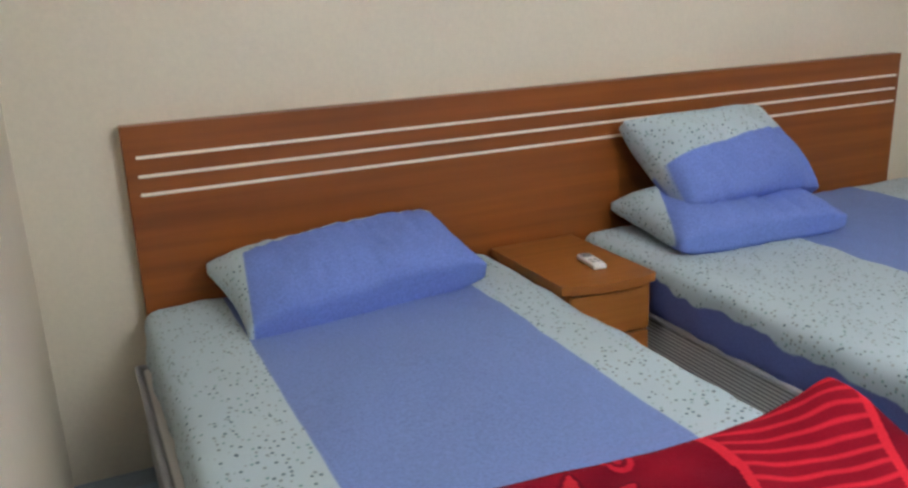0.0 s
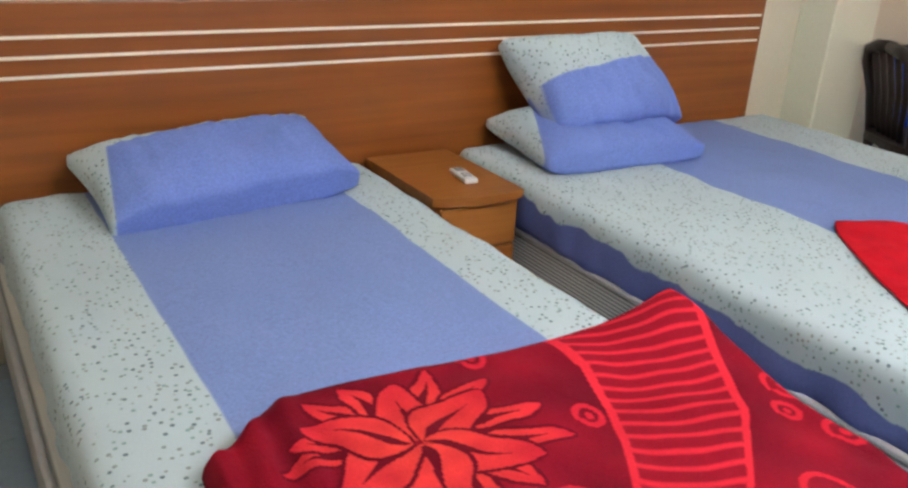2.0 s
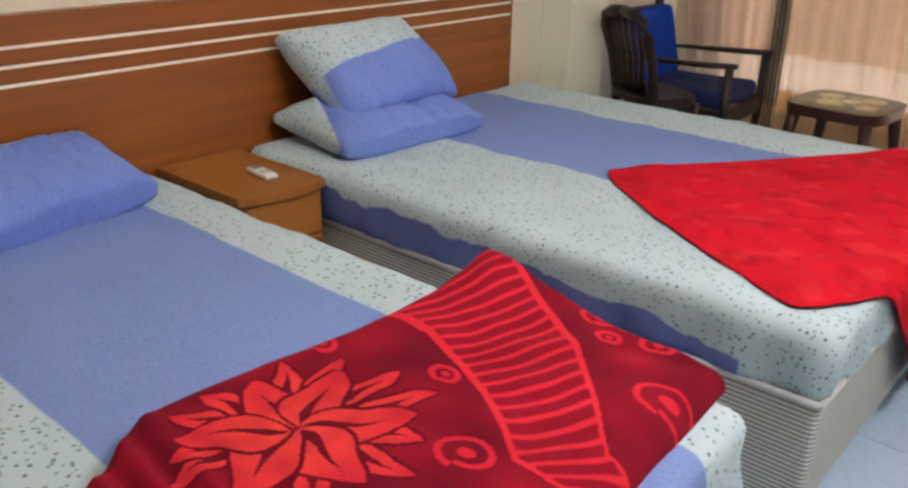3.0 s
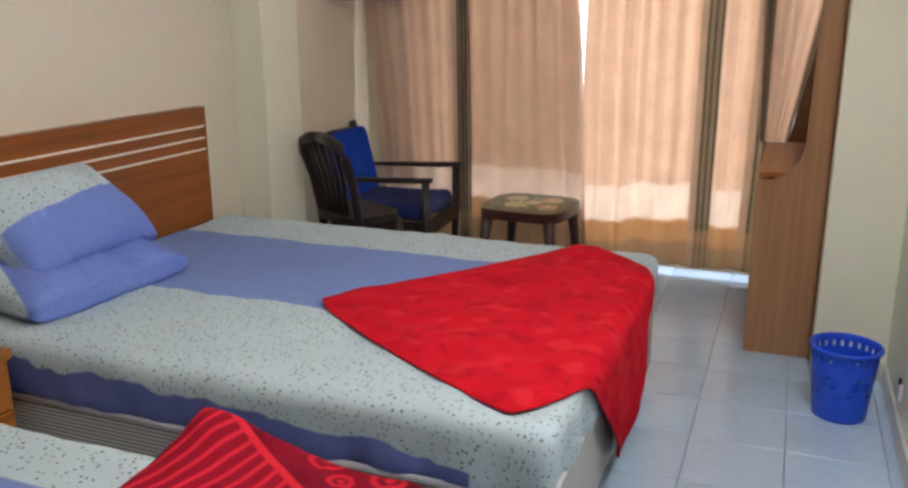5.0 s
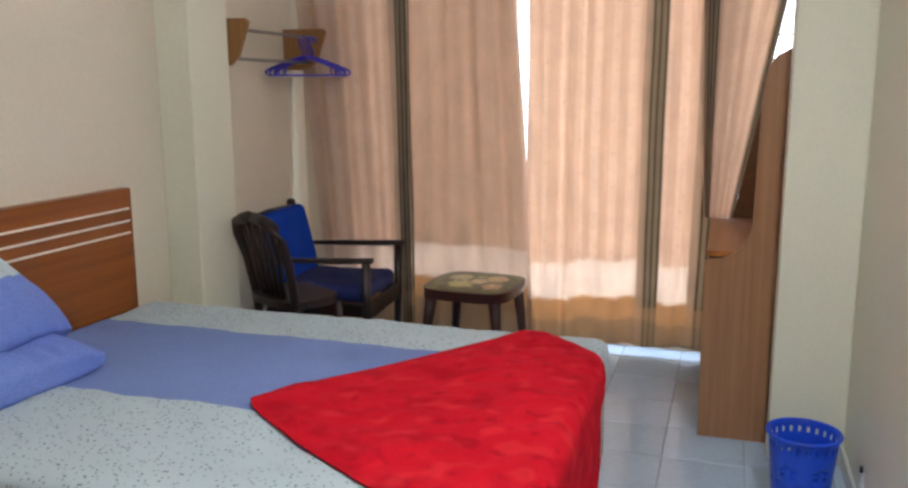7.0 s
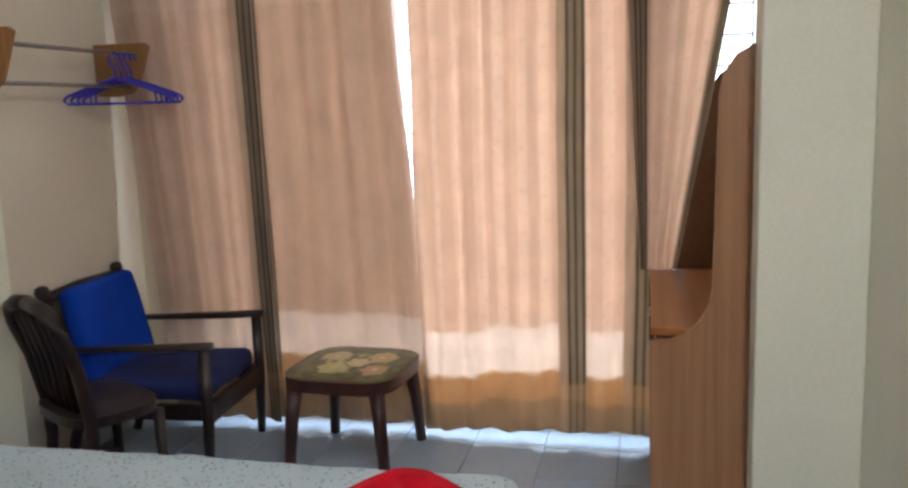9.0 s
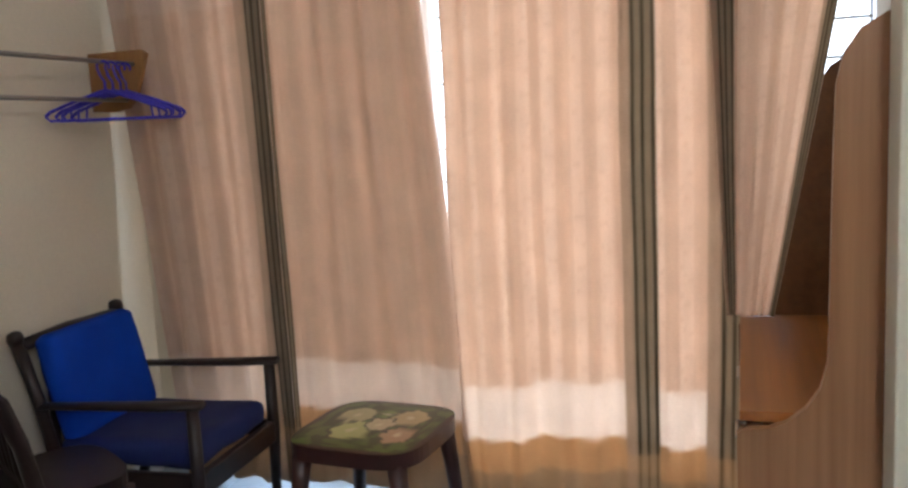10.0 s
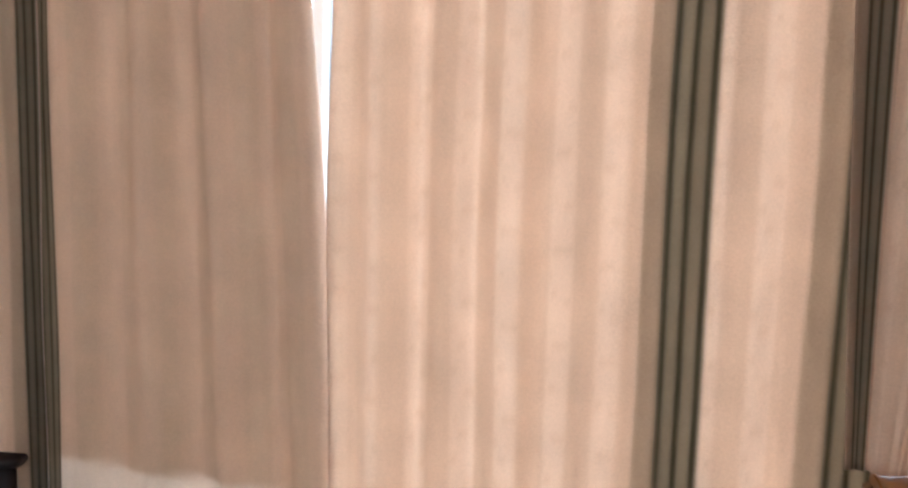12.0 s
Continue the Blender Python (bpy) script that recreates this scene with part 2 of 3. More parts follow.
def tube(bm, pts, radii, seg=10, flat=1.0):
    """A round bar through the points; flat squeezes it upright."""
    rings = []
    pts = [Vector(p) for p in pts]
    for i, p in enumerate(pts):
        d = (pts[min(i + 1, len(pts) - 1)] - pts[max(i - 1, 0)]).normalized()
        up = Vector((0, 0, 1)) if abs(d.z) < 0.9 else Vector((0, 1, 0))
        a = d.cross(up).normalized()
        b = a.cross(d).normalized()
        r = radii[i] if isinstance(radii, (list, tuple)) else radii
        rings.append([bm.verts.new(p + r * (math.cos(k * 2 * math.pi / seg) * a + flat * math.sin(k * 2 * math.pi / seg) * b)) for k in range(seg)])
    for q, w in zip(rings, rings[1:]):
        for k in range(seg):
            bm.faces.new((q[k], q[(k + 1) % seg], w[(k + 1) % seg], w[k]))
    bm.faces.new(rings[0][::-1])
    bm.faces.new(rings[-1])
    return bm


def slab(bm, outline, m, thick):
    """A flat plate: an outline in its own plane, thickened along its normal, placed by m."""
    lo = [bm.verts.new(m @ Vector((u, v, 0))) for u, v in outline]
    hi = [bm.verts.new(m @ Vector((u, v, thick))) for u, v in outline]
    bm.faces.new(lo[::-1])
    bm.faces.new(hi)
    for i in range(len(lo)):
        j = (i + 1) % len(lo)
        bm.faces.new((lo[i], lo[j], hi[j], hi[i]))
    return bm


def to_mesh(name, bm, material, smooth=False):
    bmesh.ops.recalc_face_normals(bm, faces=bm.faces)
    me = bpy.data.meshes.new(name)
    bm.to_mesh(me)
    bm.free()
    me.materials.append(material)
    if smooth:
        for p in me.polygons:
            p.use_smooth = True
    return me


def part(name, bm, material, parent, label="", smooth=False):
    ob = new(name, to_mesh(name, bm, material, smooth))
    ob.parent = parent
    return tagged(ob, label)


def thing(name, at, label, category, group="", turn=0):
    ob = new(name)
    ob.empty_display_size = 0.1
    ob.matrix_world = pose(*at, 0, 0, turn)
    return tagged(ob, label, category, group)


def structure(name, bm, material, label, category):
    return tagged(new(name, to_mesh(name, bm, material)), label, category, kind="structure")


def grid(name, nu, nv, place, material, color=None, attr="weave"):
    """A smooth sheet of nu x nv points; place(u, v) and color(u, v) for u, v in 0..1."""
    verts, faces, cols = [], [], []
    for j in range(nv):
        for i in range(nu):
            u, v = i / (nu - 1), j / (nv - 1)
            verts.append(place(u, v))
            if color:
                cols.append((*color(u, v), 1.0))
    for j in range(nv - 1):
        for i in range(nu - 1):
            a = j * nu + i
            faces.append((a, a + 1, a + nu + 1, a + nu))
    me = bpy.data.meshes.new(name)
    me.from_pydata(verts, [], faces)
    me.materials.append(material)
    me.polygons.foreach_set("use_smooth", [True] * len(faces))
    if color:
        layer = me.color_attributes.new(attr, "FLOAT_COLOR", "POINT")
        layer.data.foreach_set("color", np.array(cols, dtype=np.float32).ravel())
    me.update()
    return new(name, me)


def weld(ob):
    """Close the seam of a sheet that runs round."""
    bm = bmesh.new()
    bm.from_mesh(ob.data)
    bmesh.ops.remove_doubles(bm, verts=bm.verts, dist=0.0002)
    bm.to_mesh(ob.data)
    bm.free()
    return ob


def mixc(a, b, f):
    f = max(0.0, min(1.0, f))
    return tuple(p + (q - p) * f for p, q in zip(a, b))


def step(e0, e1, x):
    f = max(0.0, min(1.0, (x - e0) / (e1 - e0)))
    return f * f * (3 - 2 * f)


def rumple(x, y, s, k=0.0):
    return noise.noise(Vector((x * s, y * s, k)))


# ---- room ----
N, S, E_IN, W_IN, TOP = 2.36, -0.48, 4.60, -0.13, 2.6
structure("floor", box(block(-1.3, -0.62, -0.12, 4.75, 0.59, -0.006), -0.27, 0.592, -0.12, 4.75, 2.5, -0.006), GROUT, "grey grout bed under pale glossy floor tiles", "floor")
structure("ceiling", box(block(-1.3, -0.62, TOP, 4.75, 0.59, TOP + 0.12), -0.27, 0.592, TOP, 4.75, 2.5, TOP + 0.12), CEIL, "plain white painted ceiling of the room", "ceiling")
structure("wall_north", block(-0.27, N, -0.006, 4.75, N + 0.14, TOP), WALL, "cream painted wall behind the headboard", "wall")
structure("wall_south", block(-1.3, S - 0.14, -0.006, 4.75, S, TOP), PILLAR, "pale green-cream painted wall opposite the beds", "wall")
structure("wall_west", block(W_IN - 0.14, 0.45, -0.006, W_IN, N, TOP), WALL, "cream painted wall beside the bed", "wall")
structure("wall_return", block(-1.16, 0.45, -0.006, W_IN - 0.14, 0.59, TOP), WALL, "cream painted wall of the entrance niche", "wall")
structure("wall_entrance", block(-1.3, S, -0.006, -1.16, 0.59, TOP), WALL, "cream painted wall behind the entrance", "wall")
structure("pillar_north", block(3.25, 2.19, -0.006, 3.55, N, TOP, 0.006, 2), PILLAR, "pale green painted pillar between bed and curtain", "pillar")
structure("pillar_south", block(3.32, S, -0.006, 3.446, -0.215, TOP, 0.006, 2), PILLAR, "pale green painted pillar beside the dressing table", "pillar")
bm = bmesh.new()
box(bm, E_IN, S, -0.006, E_IN + 0.15, -0.40, TOP)
box(bm, E_IN, 1.98, -0.006, E_IN + 0.15, N, TOP)
box(bm, E_IN, -0.40, 2.2, E_IN + 0.15, 1.98, TOP)
box(bm, E_IN, -0.40, -0.006, E_IN + 0.15, 1.98, 0.06)
structure("wall_east", bm, WALL, "cream painted wall with a wide window opening", "wall")

for k, (x0, y0, x1, y1) in enumerate(((2.98, N - 0.012, 3.25, N), (-1.16, S, 3.32, S + 0.012), (3.308, S + 0.012, 3.32, -0.215), (3.552, N - 0.012, 4.6, N))):
    structure("baseboard", block(x0, y0, 0, x1, y1, 0.075, 0.002, 1), SKIRT, "pale glazed tile skirting along the wall", "baseboard")

# window with grille, behind the curtains
win = tagged(new("window_1"), "white aluminium sliding window with thin steel grille", "window", kind="structure")
win.matrix_world = pose(E_IN + 0.08, 0, 0)
for y0, y1 in ((-0.40, -0.35), (0.26, 0.30), (1.095, 1.125), (1.46, 1.50), (1.93, 1.98)):
    part("window_frame", block(-0.03, y0, 0.06, 0.03, y1, 2.2, 0.004, 1), ALU, win)
for z0, z1 in ((0.06, 0.11), (2.15, 2.2)):
    part("window_frame", block(-0.028, -0.35, z0, 0.028, 1.93, z1, 0.004, 1), ALU, win)
for y0, y1 in ((-0.35, 0.26), (0.30, 1.095), (1.125, 1.46), (1.50, 1.93)):
    ob = part("pane", block(-0.003, y0, 0.11, 0.003, y1, 2.15), GLASS, win, "clear window glass")
    ob.visible_shadow = False
for k in range(17):
    z = 0.2 + k * 0.12
    part("grille_bar", tube(bmesh.new(), [(0.05, -0.38, z), (0.05, 1.96, z)], 0.005, 6), STEEL, win)
structure("backdrop", block(9.0, -8, -1, 9.1, 10, 9), mat("pale_haze", (0.8, 0.82, 0.85), 1.0), "pale hazy building front outside the window", "backdrop")


# ---- soft boxes ----
def roundbox(name, size, r, res, material, shape=None):
    """A box with rounded edges on a fine grid; shape(p) moves the points."""
    hx, hy, hz = (s / 2 for s in size)
    keys, verts, faces = {}, [], []
    half = (hx, hy, hz)
    cuts = [max(2, int(s / res)) for s in size]

    def vert(p):
        k = tuple(round(c, 5) for c in p)
        if k not in keys:
            q = Vector([max(-h + r, min(h - r, c)) for c, h in zip(p, half)])
            d = Vector(p) - q
            o = q + d.normalized() * r if d.length > 1e-9 else q
            keys[k] = len(verts)
            verts.append(shape(o) if shape else o)
        return keys[k]

    for ax in range(3):
        a, b = (ax + 1) % 3, (ax + 2) % 3
        for sgn in (-1, 1):
            for i in range(cuts[a]):
                for j in range(cuts[b]):
                    ids = []
                    for di, dj in ((0, 0), (1, 0), (1, 1), (0, 1)):
                        p = [0, 0, 0]
                        p[ax] = sgn * half[ax]
                        p[a] = -half[a] + 2 * half[a] * (i + di) / cuts[a]
                        p[b] = -half[b] + 2 * half[b] * (j + dj) / cuts[b]
                        ids.append(vert(p))
                    faces.append(ids if sgn > 0 else ids[::-1])
    me = bpy.data.meshes.new(name)
    me.from_pydata(verts, [], faces)
    me.materials.append(material)
    me.polygons.foreach_set("use_smooth", [True] * len(faces))
    me.update()
    return new(name, me)


# ---- headboard ----
hb = thing("headboard", (1.54, 2.335, 0), "long brown veneered headboard with three white inlay lines", "headboard")
part("board", block(-1.415, -0.025, 0.22, 1.42, 0.022, 0.985, 0.003, 2), HEADWOOD, hb)
for z in (0.903, 0.853, 0.804):
    part("inlay_line", block(-1.385, -0.029, z - 0.0042, 1.40, -0.02, z + 0.0042, 0.001, 1), INLAY, hb, "thin white inlay line")
for x in (-1.2, 0, 1.2):
    part("leg", block(x - 0.04, -0.02, 0, x + 0.04, 0.02, 0.22, 0.002, 1), HEADWOOD, hb)


# ---- beds ----
def bed(x0, x1, y0, y1, d0, d1, label, near_blue):
    """Divan bed: ticking base on short feet, mattress in a sheet with dotted borders and a blue middle."""
    cx, cy = (x0 + x1) / 2, (y0 + y1) / 2
    w, d = x1 - x0, y1 - y0
    b = thing("bed", (cx, cy, 0), label, "bed", "beds along the headboard")
    part("base", block(-w / 2 - (0.0 if near_blue else 0.035), -d / 2 + 0.006, 0.05, w / 2 - 0.006, d / 2, 0.335, 0.018, 3), TICKING, b, "base in grey and white striped ticking")
    bm = bmesh.new()
    xl = -w / 2 - (0.0 if near_blue else 0.035)
    c = [(xl, -d / 2 + 0.006), (w / 2 - 0.006, -d / 2 + 0.006), (w / 2 - 0.006, d / 2), (xl, d / 2)]
    for i in range(4):
        tube(bm, [(*c[i], 0.335), (*c[(i + 1) % 4], 0.335)], 0.008, 8)
    part("piping", bm, PIPING, b, smooth=True)
    for fx in (-w / 2 + 0.1, w / 2 - 0.1):
        for fy in (-d / 2 + 0.1, d / 2 - 0.1):
            part("foot", tube(bmesh.new(), [(fx, fy, 0), (fx, fy, 0.055)], [0.025, 0.03], 12), BLACKFOOT, b)

    # Lower near side of the sheet takes a darker blue than the top.
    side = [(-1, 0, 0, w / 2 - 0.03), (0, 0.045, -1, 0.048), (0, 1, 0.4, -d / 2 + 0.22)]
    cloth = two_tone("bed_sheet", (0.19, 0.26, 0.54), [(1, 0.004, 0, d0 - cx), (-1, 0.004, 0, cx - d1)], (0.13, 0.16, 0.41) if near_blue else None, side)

    def shape(p):
        q = Vector(p)
        top = step(-0.02, 0.08, q.z)
        q.z += top * (0.008 * rumple(q.x, q.y, 5) + 0.004 * rumple(q.x, q.y, 15, 3))
        side = 1 - top
        wav = 0.019 * rumple(q.x * 2 + q.y * 2, q.z * 1.2, 6, 7)
        q.x += math.copysign(1, q.x) * side * wav * step(0.3, 0.5, abs(q.x) / w)
        q.y += (-side * wav) if q.y < -d / 2 + 0.05 else 0
        return q

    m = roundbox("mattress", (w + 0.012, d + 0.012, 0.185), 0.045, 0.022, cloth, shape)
    m.parent = b
    m.location = (0, 0, 0.4125)
    tagged(m, "mattress in a blue sheet with dotted white borders")
    return b


bed(0.115, 1.135, 0.37, 2.29, 0.325, 0.955, "single bed with blue and dotted sheet on striped divan base", False)
bed(1.50, 3.02, 0.355, 2.29, 2.03, 2.69, "double bed with blue and dotted sheet on striped divan base", True)


# ---- pillows ----
def pillow(m, w, d, h, rules, label, seed, shear=0.0):
    """A stuffed pillow, thin at the seams, with pinched corners."""
    def shape(p):
        q = Vector(p)
        a, b = min(1, abs(q.x) / (w / 2)), min(1, abs(q.y) / (d / 2))
        b = b * 0.91 if q.y < 0 else b
        puff = (1 - a ** 4.5) ** 0.6 * (1 - b ** 3.4) ** 0.6
        q.z *= 0.14 + 0.86 * puff
        q.x *= 1 - 0.06 * (1 - b ** 2)
        q.y *= 1 - 0.05 * (1 - a ** 2)
        k = puff * 0.026 * rumple(q.x + seed, q.y, 6, seed) + puff * 0.012 * rumple(q.x * 2.5, q.y + seed, 13, seed)
        crease = 0.009 * math.sin(q.x * 55 + 6 * rumple(q.x, q.y, 4, seed)) * step(0.5, 0.95, b) * (1 if q.y < 0 else 0)
        q.z += (k + crease * puff) * (1 if q.z > 0 else 0.3)
        q.x -= shear * q.y
        return q

    ob = roundbox("pillow", (w, d, h), 0.02, 0.012, two_tone("pillow_case", (0.165, 0.235, 0.60), rules), shape)
    ob.matrix_world = m
    return tagged(ob, label, "pillow", "pillows on the beds")


pillow(pose(0.64, 2.105, 0.578, 15, -2.5, 6), 0.69, 0.34, 0.185, [(1, -0.25, 0, -0.285), (0.10, -1, 0.3, -0.085)], "blue pillow with a dotted end on the single bed", 1)
pillow(pose(1.90, 2.055, 0.563, 5, 0, -4), 0.64, 0.40, 0.15, [(1, -0.4, 0, -0.245)], "flat blue pillow lying under another pillow", 5)
pillow(pose(1.935, 2.135, 0.722, 48, 0, 2), 0.57, 0.36, 0.235, [(0.10, -1, 0, -0.015), (1, 0.12, 0, -0.262)], "blue and dotted pillow leaning on the headboard", 9, 0.22)


# ---- blankets ----
def fleece_print(x, y):
    """Dark red ground with a large blossom, a ribbed feather and scrolls in bright red."""
    dark, light, mid = (0.12, 0.002, 0.011), (0.57, 0.018, 0.034), (0.33, 0.006, 0.02)
    c = mixc(dark, mid, 0.25 + 0.5 * rumple(x, y, 9))
    # blossom: small outer petals first, then six broad inner ones, each with dark veins and a dark rim
    dx, dy = x - 0.528, y - 0.831
    r = math.hypot(dx, dy)
    ang = math.degrees(math.atan2(dy, dx))
    if r < 0.25:
        outer = [(58, 0.20), (31, 0.215), (0, 0.22), (-23, 0.24), (-58, 0.20), (-80, 0.215), (-118, 0.20), (-150, 0.21), (172, 0.20), (155, 0.185), (123, 0.20), (103, 0.19)]
        inner = [(75, 0.16), (27, 0.175), (-40, 0.185), (-97, 0.17), (-158, 0.17), (142, 0.175)]
        for petals, r0, wid in ((outer, 0.085, 0.026), (inner, 0.006, 0.050)):
            for at, r1 in petals:
                off = (ang - at + 180) % 360 - 180
                if abs(off) > 60:
                    continue
                along, side = r * math.cos(radians(off)), r * math.sin(radians(off))
                side += 0.006 * math.sin(along * 40 + at)
                t = (along - r0) / (r1 - r0)
                if 0 < t < 1:
                    half = wid * math.sin(math.pi * t ** 0.8) ** 0.75 * (1 + 0.10 * math.sin(at * 3 + t * 9))
                    if abs(side) < half:
                        c = mixc(light, (0.72, 0.055, 0.04), 1 - t)
                        c = mixc(c, mid, 0.2 + 0.5 * rumple(x, y, 25, 5))
                        vein = 0.014 * max(0.0, 1 - t / 0.75) * min(1, t * 5)
                        if abs(side) < vein or abs(side) > half - 0.003:
                            c = dark
                    elif abs(side) < half + 0.005:
                        c = dark
    # feather
    yr, yl = [(0.45, 0.79), (0.54, 0.90), (0.66, 1.03), (0.82, 1.13), (0.93, 1.20), (1.06, 1.24)], [(0.54, 0.68), (0.60, 0.73), (0.69, 0.79), (0.77, 0.83), (0.88, 0.87), (0.96, 0.87)]
    if 0.36 < y < 1.06:
        xr = float(np.interp(y, [q[0] for q in yr], [q[1] for q in yr]))
        xl = float(np.interp(y, [q[0] for q in yl], [q[1] for q in yl]))
        if xl < x < xr:
            f = (x - xl) / (xr - xl)
            rib = math.sin((y + 0.03 * f - 0.05 * (1 - f) ** 2) * 2 * math.pi / 0.031 + 1.2 * rumple(x, y, 8, 2))
            c = mixc(mixc(dark, mid, 0.5), light, step(0.15, 1.0, rib))
            if f > 0.93 or f < 0.06:
                c = light
    # scrolls
    for sx, sy, sr in ((0.97, 0.45, 0.06), (0.796, 0.77, 0.028), (1.13, 0.556, 0.035), (0.65, 0.60, 0.05), (0.725, 1.0, 0.032), (1.15, 0.69, 0.04), (1.10, 0.64, 0.025), (0.36, 0.62, 0.05), (0.40, 0.48, 0.06)):
        r = math.hypot((x - sx) * 1.3, y - sy)
        a = math.atan2(y - sy, x - sx)
        if abs(r - sr * (0.85 + 0.12 * a / math.pi)) < 0.006 or r < sr * 0.3:
            c = mixc(light, mid, 0.3)
    return c


def fold1(u, v):
    bl, br, fr, fl = (0.25, 1.045), (1.225, 1.075), (1.17, 0.43), (0.20, 0.38)
    x = (bl[0] * (1 - u) + br[0] * u) * (1 - v) + (fl[0] * (1 - u) + fr[0] * u) * v
    y = (bl[1] * (1 - u) + br[1] * u) * (1 - v) + (fl[1] * (1 - u) + fr[1] * u) * v
    y += (0.028 * math.cos(u * 5.5 - 0.8) - 0.02 - 0.09 * (1 - step(0.0, 0.17, u))) * (1 - v)
    x += 0.02 * math.sin(v * 7) * u - 0.035 * step(0.8, 1.0, u) * step(0.82, 1.0, v)
    return x, y


def blanket1(u, v):
    x, y = fold1(u, v)
    d = min(u * 0.95, (1 - u) * 0.95, v * 0.62, (1 - v) * 0.62)
    h = 0.052 * (1 - (1 - min(1, d / 0.045)) ** 2) ** 0.5
    h += step(0, 0.06, d) * (0.012 * rumple(x, y, 5) + 0.006 * rumple(x, y, 14) + 0.045 * math.exp(-((u - 0.93) ** 2 / 0.02 + (v - 0.12) ** 2 / 0.03)))
    # turned-in folds at the far end
    h += step(0, 0.03, d) * (1 - step(0.10, 0.2, u)) * 0.009 * math.sin(u * 90 + 4 * v)
    return (x, y, 0.508 + h - 0.09 * step(1.135, 1.30, x) * (1 - step(0.0, 0.03, d)))


ob = grid("blanket", 340, 250, blanket1, RED1, lambda u, v: fleece_print(*fold1(u, v)), "print")
tagged(ob, "folded dark red fleece blanket printed with bright flowers", "blanket")

OUT2 = [(2.09, 1.25), (2.5, 0.97), (2.965, 0.655), (2.92, 0.50), (2.77, 0.34), (2.55, 0.10), (2.30, -0.07), (2.16, -0.04), (1.98, 0.17), (1.79, 0.335), (1.66, 0.38), (1.55, 0.47), (1.68, 0.71), (1.86, 0.99)]


def blanket2(u, v):
    """Spread from its middle to a rounded outline; past the foot of the bed it hangs down."""
    n = len(OUT2)
    s = (u % 1.0) * n
    i, f = int(s) % n, s - int(s)
    p0, p1, p2, p3 = (Vector(OUT2[(i + k) % n]) for k in (-1, 0, 1, 2))
    e = 0.5 * (2 * p1 + (p2 - p0) * f + (2 * p0 - 5 * p1 + 4 * p2 - p3) * f * f + (3 * p1 - p0 - 3 * p2 + p3) * f ** 3)
    e = p1.lerp(p2, f).lerp(e, 0.45)
    c = Vector((2.25, 0.56))
    x, sy = c + (e - c) * v
    edge, r = 0.335, 0.05
    lift = 0.009 + 0.011 * rumple(x, sy, 4, 4) + 0.006 * rumple(x, sy, 11, 2) + 0.003 * rumple(x, sy, 27, 6) + 0.016 * math.exp(-((x - 2.9) ** 2 + (sy - 0.62) ** 2) / 0.012)
    lift = max(0.002, lift - 0.011 * step(0.9, 1.0, v))
    if sy > edge + r:
        return (x, sy, 0.508 + lift)
    q = edge + r - sy
    if q < r * math.pi / 2:
        a = q / r
        return (x, edge + r - (r + lift) * math.sin(a), 0.508 - r + (r + lift) * math.cos(a))
    drop = q - r * math.pi / 2
    return (x, edge - lift - 0.02 * drop - 0.015 * math.sin(x * 16) * drop / 0.3, 0.508 - r - drop)


def faint_print(x, y):
    """Bright red with darker blotches, pale brush strokes and a dark bound edge."""
    c = (0.52, 0.006, 0.018)
    c = mixc(c, (0.34, 0.003, 0.012), 0.55 * step(0.05, 0.45, rumple(x, y, 12, 8)))
    c = mixc(c, (0.30, 0.002, 0.012), 0.5 * step(0.28, 0.5, rumple(x, y, 24, 3)))
    return mixc(c, (0.66, 0.03, 0.035), 0.5 * step(0.18, 0.5, rumple(x, y, 15, 12)))


def tint2(u, v):
    x, y, z = blanket2(u, v)
    return mixc(faint_print(x, y + z), (0.42, 0.004, 0.012), 0.5 * step(0.955, 0.98, v))


ob = weld(grid("blanket", 260, 110, blanket2, RED2, tint2, "print"))
md = ob.modifiers.new("thick", "SOLIDIFY")
md.thickness, md.offset = 0.005, 1.0
tagged(ob, "bright red fleece blanket spread over the bed's foot", "blanket")

# ---- nightstand and remote ----
ns = thing("nightstand", (1.318, 2.04, 0), "orange-brown veneered nightstand between the two beds", "nightstand")
bow = [(-0.155, 0.25), (-0.155, -0.17)] + [(-0.155 + 0.295 * k / 12, -0.17 - 0.028 * math.sin(math.pi * k / 12) ** 0.7 - 0.025 * k / 12) for k in range(1, 12)] + [(0.14, -0.195), (0.14, 0.25)]
part("top", slab(bmesh.new(), bow, pose(0, 0, 0.475), 0.025), NIGHTWOOD, ns, "bow-fronted top")
part("body", block(-0.14, -0.165, 0.10, 0.14, 0.25, 0.473, 0.003, 1), HEADWOOD, ns)
part("drawer_front", block(-0.132, -0.183, 0.33, 0.132, -0.1675, 0.465, 0.004, 2), NIGHTWOOD, ns)
part("door", block(-0.132, -0.183, 0.11, 0.132, -0.1675, 0.322, 0.004, 2), NIGHTWOOD, ns)
for lx in (-0.12, 0.12):
    for ly in (-0.14, 0.21):
        part("leg", block(lx - 0.018, ly - 0.018, 0, lx + 0.018, ly + 0.018, 0.10, 0.002, 1), HEADWOOD, ns)
rc = thing("remote_control", (1.345, 2.0, 0.5), "small white remote control lying on the nightstand", "remote", turn=-8)
part("case", block(-0.022, -0.06, 0, 0.022, 0.06, 0.016, 0.006, 3), WHITEPLASTIC, rc)
